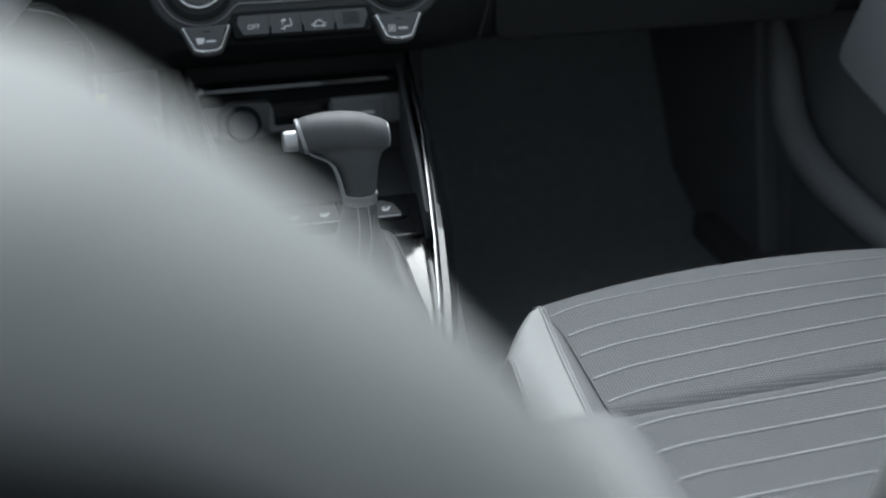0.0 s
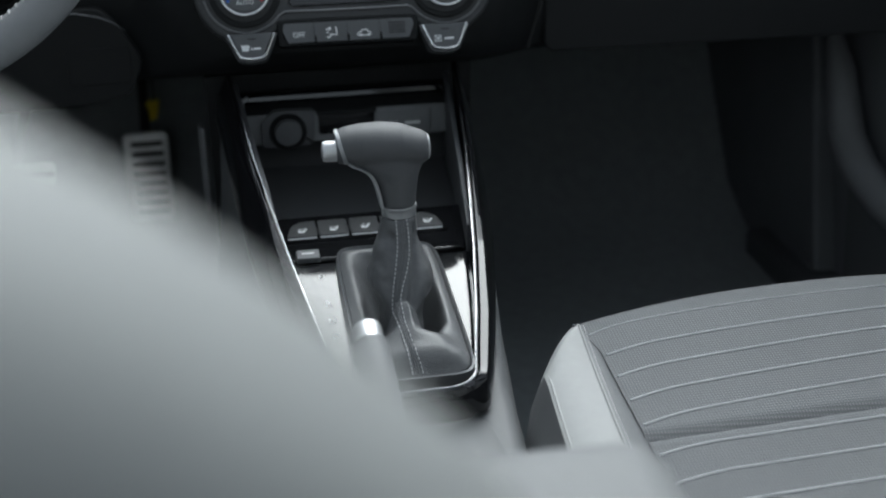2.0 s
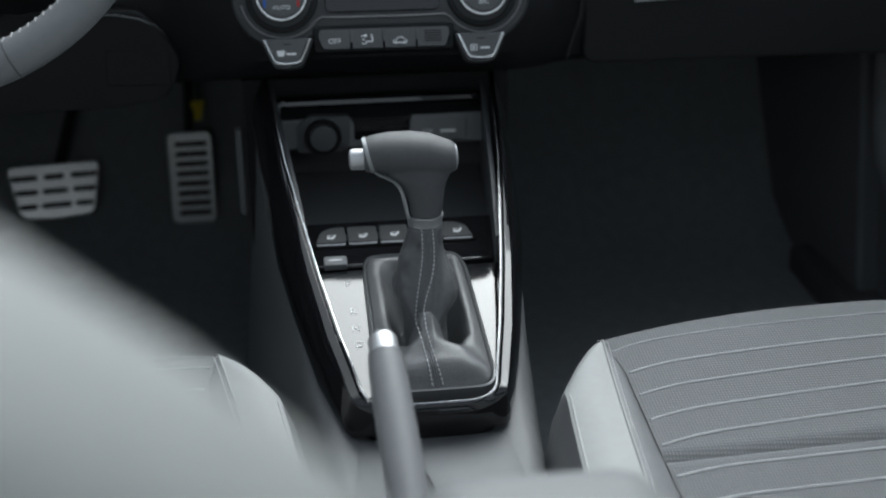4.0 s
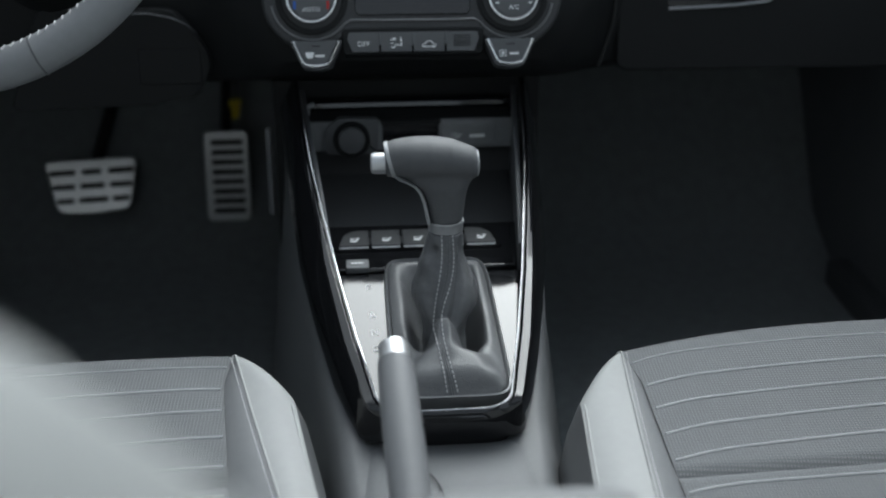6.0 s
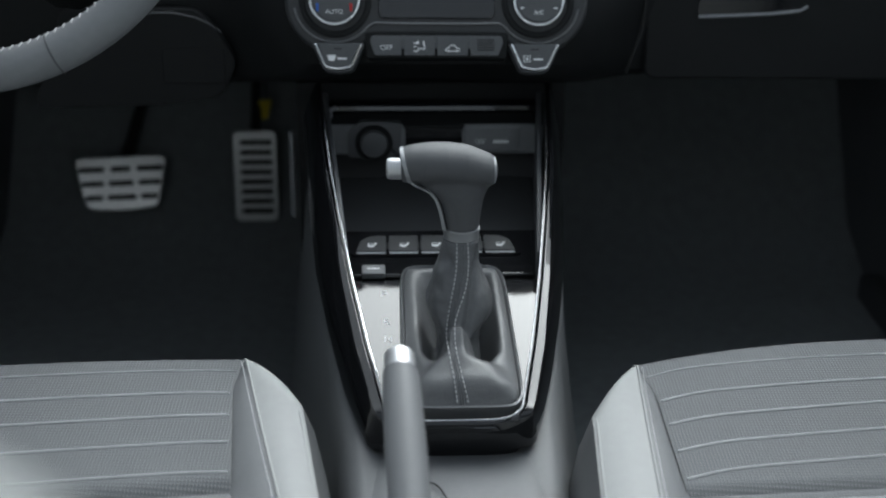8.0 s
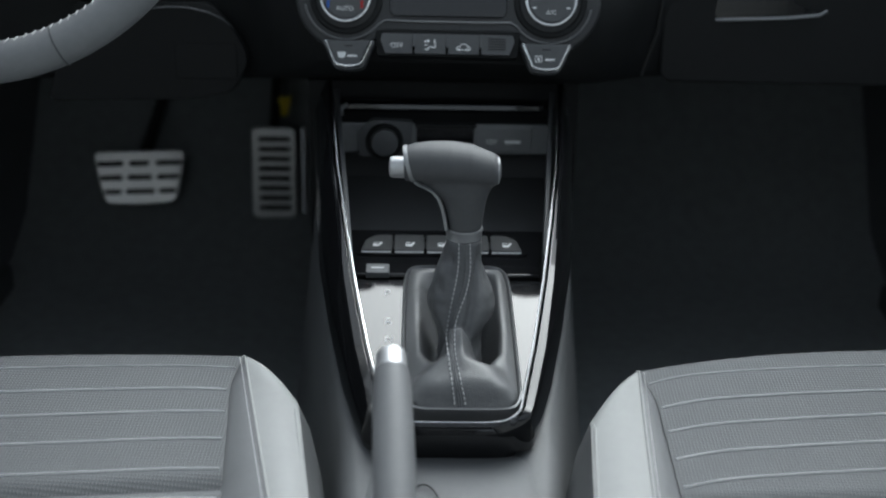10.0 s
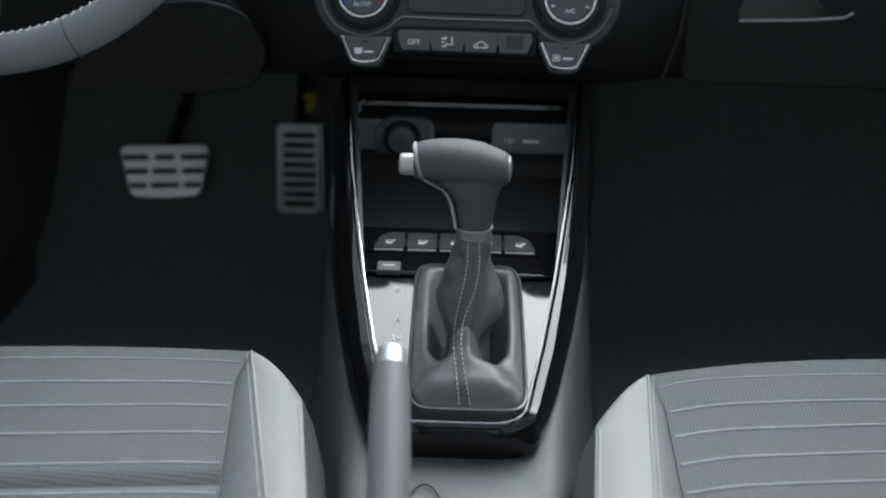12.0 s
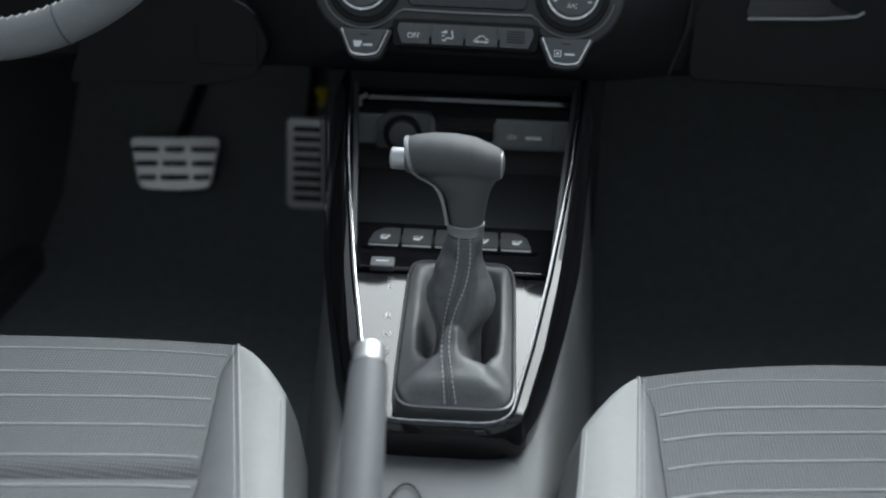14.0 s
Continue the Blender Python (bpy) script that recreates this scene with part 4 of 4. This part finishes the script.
# ---- front seats ----
def seat(s):
    """s: -1 the driver's, 1 the passenger's."""
    who = "driver" if s < 0 else "passenger"
    o = thing("front_seat", "grey striped cloth seat with pale bolsters " + ("behind the steering wheel" if s < 0 else "facing the glovebox"), "car seat", "front seats")
    XC = 0.375
    o.location.y = 0.012 if s < 0 else 0.0

    def zt(y):
        return 0.306 - 0.095 * (0.07 - y) + 0.05 * (0.07 - y) ** 2

    def nose(x):
        """The front edge's y at the distance x from the car's middle."""
        k = abs(x - XC) / 0.21
        return 0.098 + (0.023 if s > 0 else 0.007) * max(0.0, 1 - k ** 2.2)

    def groove(y):
        return 0.007 * math.exp(-((y + 0.092) / 0.007) ** 2) if s < 0 else 0.0045 * math.exp(-((y + 0.091) / 0.0034) ** 2)

    def insert_z(x, y):
        k = abs(x - XC) / 0.205
        front = nose(x)
        drop = 0.022 * smoothstep(0.016, 0.0, front - y) ** 2
        return zt(y) - 0.004 + 0.003 * (1 - k * k) * smoothstep(-0.05, 0.09, y) - drop - groove(y)

    def edges(y):
        """Half widths out to the cloth's edge and to the light band's two edges."""
        t = 0.092 - y
        return 0.2085 - 0.010 * smoothstep(0.0, 0.06, t) + (0.0 if s < 0 else 0.07) * t, min(0.2085 + (0.115 if s < 0 else 0.148) * t, 0.265), min(0.2085 + (0.115 if s < 0 else 0.148) * t, 0.265) + (0.041 if s > 0 else max(0.027, 0.0405 - 0.060 * t))

    ys = [0.092 - 0.003 * k for k in range(25)] + [0.017 - 0.0125 * k for k in range(1, 40)]
    # cloth insert with a rolled front
    rows = []
    cols = [-1 + 2 * k / 40 for k in range(41)]
    front_rows = [(0.0, 0.16), (0.002, 0.22), (0.004, 0.262)]
    top_y = [0.0, 0.003, 0.008, 0.015, 0.024, 0.034, 0.044, 0.054] + [0.064 + 0.0062 * k for k in range(72)]
    rows = []
    for back, z in front_rows:
        rows.append([(s * (XC + c * 0.2085), nose(XC + c * 0.2085) - back * 3, z) for c in cols])
    for dy in top_y:
        row = []
        for c in cols:
            x0 = XC + c * 0.2085
            y = nose(x0) - dy if dy < 0.05 else nose(x0) + (0.098 - nose(x0)) * smoothstep(0.05, 0.12, dy) - dy
            hw = edges(y)[0] if y < 0.07 else 0.2085
            x = XC + c * hw
            row.append((s * x, y, insert_z(x0, y)))
        rows.append(row)
    cloth = part("cushion_cloth", loft(rows, close=False), CLOTH, o, "grey woven cloth panel")
    # raised pale lines across the cloth
    for k in range(13):
        y0 = 0.075 - 0.0355 * k - (0.004 if k > 4 else 0)
        if s > 0 and k < 5:
            y0 = (0.071, 0.041, 0.0155, -0.0185, -0.053)[k]
        if s < 0:
            y0 -= (0.007, 0.004, 0.0, 0.001, 0.004)[k] if k < 5 else 0.0
        pts = []
        for c in [q * 0.985 for q in cols]:
            e = max(0.0, (abs(c) - 0.72) / 0.28) ** 2
            x0 = XC + c * 0.2085
            y = y0 - (0.008 if s > 0 else 0.003) * e + (nose(x0) - 0.098) * 0.5 * (1 - smoothstep(0, 2, k))
            y -= 0.014 * smoothstep(0, 2.5, k) * max(0.0, (0.3 - c) / 1.3) ** 1.6 if s > 0 and k < 5 else 0.0
            x = XC + c * (edges(y)[0] if y < 0.07 else 0.2085)
            pts.append((s * x, y, insert_z(x0, y) + 0.0001))
        part("piping", tube(pts, 0.0013 if k else 0.0009, 6), PIPING, cloth, "pale raised seam")
    # bolsters on both sides
    for side in (-1, 1):
        wedge, band, flank, bead, bead2 = [], [], [], [], []
        for y in ys:
            ins, bi, bo = edges(y)
            t = 0.092 - y
            z0 = zt(y) - 0.004 - groove(y) * 0.6
            zb = zt(y) + 0.003 - 0.014 * (1 - smoothstep(0.0, 0.03, t)) ** 2 + 0.020 * smoothstep(0.05, 0.45, t)
            X = lambda hw: s * (XC + side * hw)
            A, B = (X(ins - 0.005), y, z0 - 0.007), (X(bi), y, zb)
            wedge.append([A, (X(ins + (bi - ins) * 0.3), y, z0 + (zb - z0) * 0.45), (X(ins + (bi - ins) * 0.7), y, z0 + (zb - z0) * 0.9), B])
            row = []
            for f in (0.0, 0.04, 0.09, 0.18, 0.28, 0.4, 0.5, 0.6, 0.7, 0.8, 0.88, 0.94, 1.0):
                yf = 0.092 - 0.066 * f ** 1.15          # the band's front edge runs back as it goes out
                yy = yf + (y - 0.092) * (yf + 0.4) / 0.492
                _, b0, b1 = edges(yy)
                row.append((X(b0 + (b1 - b0) * f), yy, zb + 0.003 * math.sin(math.pi * f) - 0.006 * f * f - 0.008 * f * (1 - smoothstep(0.0, 0.05, t))))
            band.append(row)
            C = row[-1]
            bo = edges(C[1])[2]
            flank.append([C, (X(bo + 0.009), C[1] - 0.003, C[2] - 0.022), (X(bo + 0.017), C[1] - 0.008, C[2] - 0.06), (X(bo + 0.016), C[1] - 0.010, 0.17), (X(bo + 0.0), C[1] - 0.010, 0.10)])
            if t > 0.014:
                bead.append((X(bi - 0.0012), y, zb + 0.0004))
            bead2.append((X(bo - 0.003), C[1], C[2] + 0.001))
        part("bolster_inner", loft(wedge, close=False), LEATHER_MID, o, "mid grey leather strip")
        band_ob = part("bolster_band", loft([[(p[0], p[1] - 0.015, 0.16) for p in band[0]], [(p[0], p[1] + 0.001, p[2] - 0.03) for p in band[0]], [(p[0], p[1] + 0.001, p[2] - 0.006) for p in band[0]]] + band, close=False), LEATHER_LIGHT, o, "light grey leather band")
        part("bolster_side", loft([[(p[0] - s * side * 0.03, flank[0][0][1] - 0.005, p[2] - 0.004) for p in flank[0]]] + flank, close=False), LEATHER_SIDE, o, "dark grey leather side")
        part("bolster_piping", tube(bead, 0.0012, 6), LEATHER_LIGHT, band_ob)
        thread = bmesh.new()
        for k in range(len(bead) - 1):
            p, q = Vector(bead[k]), Vector(bead[k + 1])
            n = max(1, round((q - p).length / 0.0045))
            for i in range(n):
                a, b = p.lerp(q, i / n), p.lerp(q, (i + 0.68) / n)
                off = Vector((-s * side * 0.0042, 0, -0.0012))
                tube([a + off, b + off], 0.0005, 5, bm=thread)
        tagged(part("bolster_thread", thread, STITCH, band_ob, "pale stitching beside the piping", weld=False), kind="stuff")
        part("edge_piping", tube(bead2, 0.0014, 6), LEATHER_LIGHT, band_ob)
    part("seat_base", box((min(s * 0.14, s * 0.62), -0.45, 0.0), (max(s * 0.14, s * 0.62), 0.02, 0.20)), PLASTIC, o, bevel=0.01)

    # the cushion is turned slightly on its frame
    pivot = Matrix.Translation((s * 0.1665, 0.092, 0))
    turn = pivot @ pose(0, 0, 0, 0, 0, 7.0 if s < 0 else 4.6) @ pivot.inverted()
    for ch in o.children_recursive:
        ch.data.transform(turn)

    # backrest: rings from the seat up to rounded shoulders
    rings = []
    driver = ((0.26, 0.095, 0.63, 0.07), (0.36, 0.085, 0.64, 0.075), (0.45, 0.065, 0.65, 0.075), (0.52, 0.041, 0.655, 0.075), (0.57, 0.023, 0.655, 0.07), (0.611, 0.023, 0.655, 0.067), (0.652, 0.041, 0.65, 0.064), (0.678, 0.057, 0.645, 0.062), (0.704, 0.077, 0.635, 0.058), (0.7245, 0.097, 0.62, 0.055), (0.742, 0.116, 0.60, 0.050), (0.7575, 0.139, 0.58, 0.044), (0.772, 0.171, 0.55, 0.035), (0.782, 0.216, 0.51, 0.023), (0.786, 0.27, 0.46, 0.009))
    guest = ((0.26, 0.215, 0.60, 0.07), (0.36, 0.205, 0.61, 0.075), (0.46, 0.196, 0.61, 0.075), (0.56, 0.190, 0.61, 0.07), (0.66, 0.192, 0.60, 0.065), (0.74, 0.205, 0.59, 0.06), (0.80, 0.23, 0.57, 0.052), (0.84, 0.26, 0.54, 0.04), (0.86, 0.30, 0.50, 0.015))
    for z, inner, outer, thick in (driver if s < 0 else guest):
        z -= 0.0025 + 0.009 * smoothstep(0.74, 0.78, z) if s < 0 else 0.0
        inner += 0.0015 if s < 0 else 0.0
        yc = -0.751 - 0.353 * (z - 0.7245) if s < 0 else -0.455 - 0.5 * (z - 0.44)
        if z < 0.66 and s < 0:
            yc = -0.7282 - 0.50 * (z - 0.66)
        cx, hw = (inner + outer) / 2, (outer - inner) / 2
        ring = []
        for k in range(64):
            a = 2 * math.pi * k / 64
            c, q = math.cos(a), math.sin(a)
            u = math.copysign(abs(c) ** 0.55, c) * hw
            v = math.copysign(abs(q) ** 0.8, q) * thick
            ring.append((s * (cx + u), yc + v - o.location.y, z + 0.25 * v))
        rings.append(ring)
    part("backrest", loft(rings), LEATHER_BACK, o, "grey leather backrest")
    # hard panel on the back of the backrest
    shell_rows = []
    for r in [q for q in rings if 0.3 < q[0][2] < 0.768]:
        f0 = float(np.interp(r[0][2], (0.65, 0.70, 0.7245, 0.742, 0.7575), (36.1, 36.5, 37.1, 38.9, 43.5)))
        row = []
        for k in range(28):
            f = f0 + (61 - f0) * k / 27
            a, b, w = r[int(f)], r[int(f) + 1], f - int(f)
            row.append((a[0] + (b[0] - a[0]) * w, a[1] + (b[1] - a[1]) * w - 0.011, a[2] + (b[2] - a[2]) * w))
        shell_rows.append(row)
    part("back_panel", loft(shell_rows, close=False), PLASTIC, o, "dark grey back panel")


shell()
door(-1)
door(1)
dashboard()
climate()
console()
tunnel()
gear_lever()
handbrake()
armrest()
pedals()
steering_wheel()
seat(-1)
seat(1)
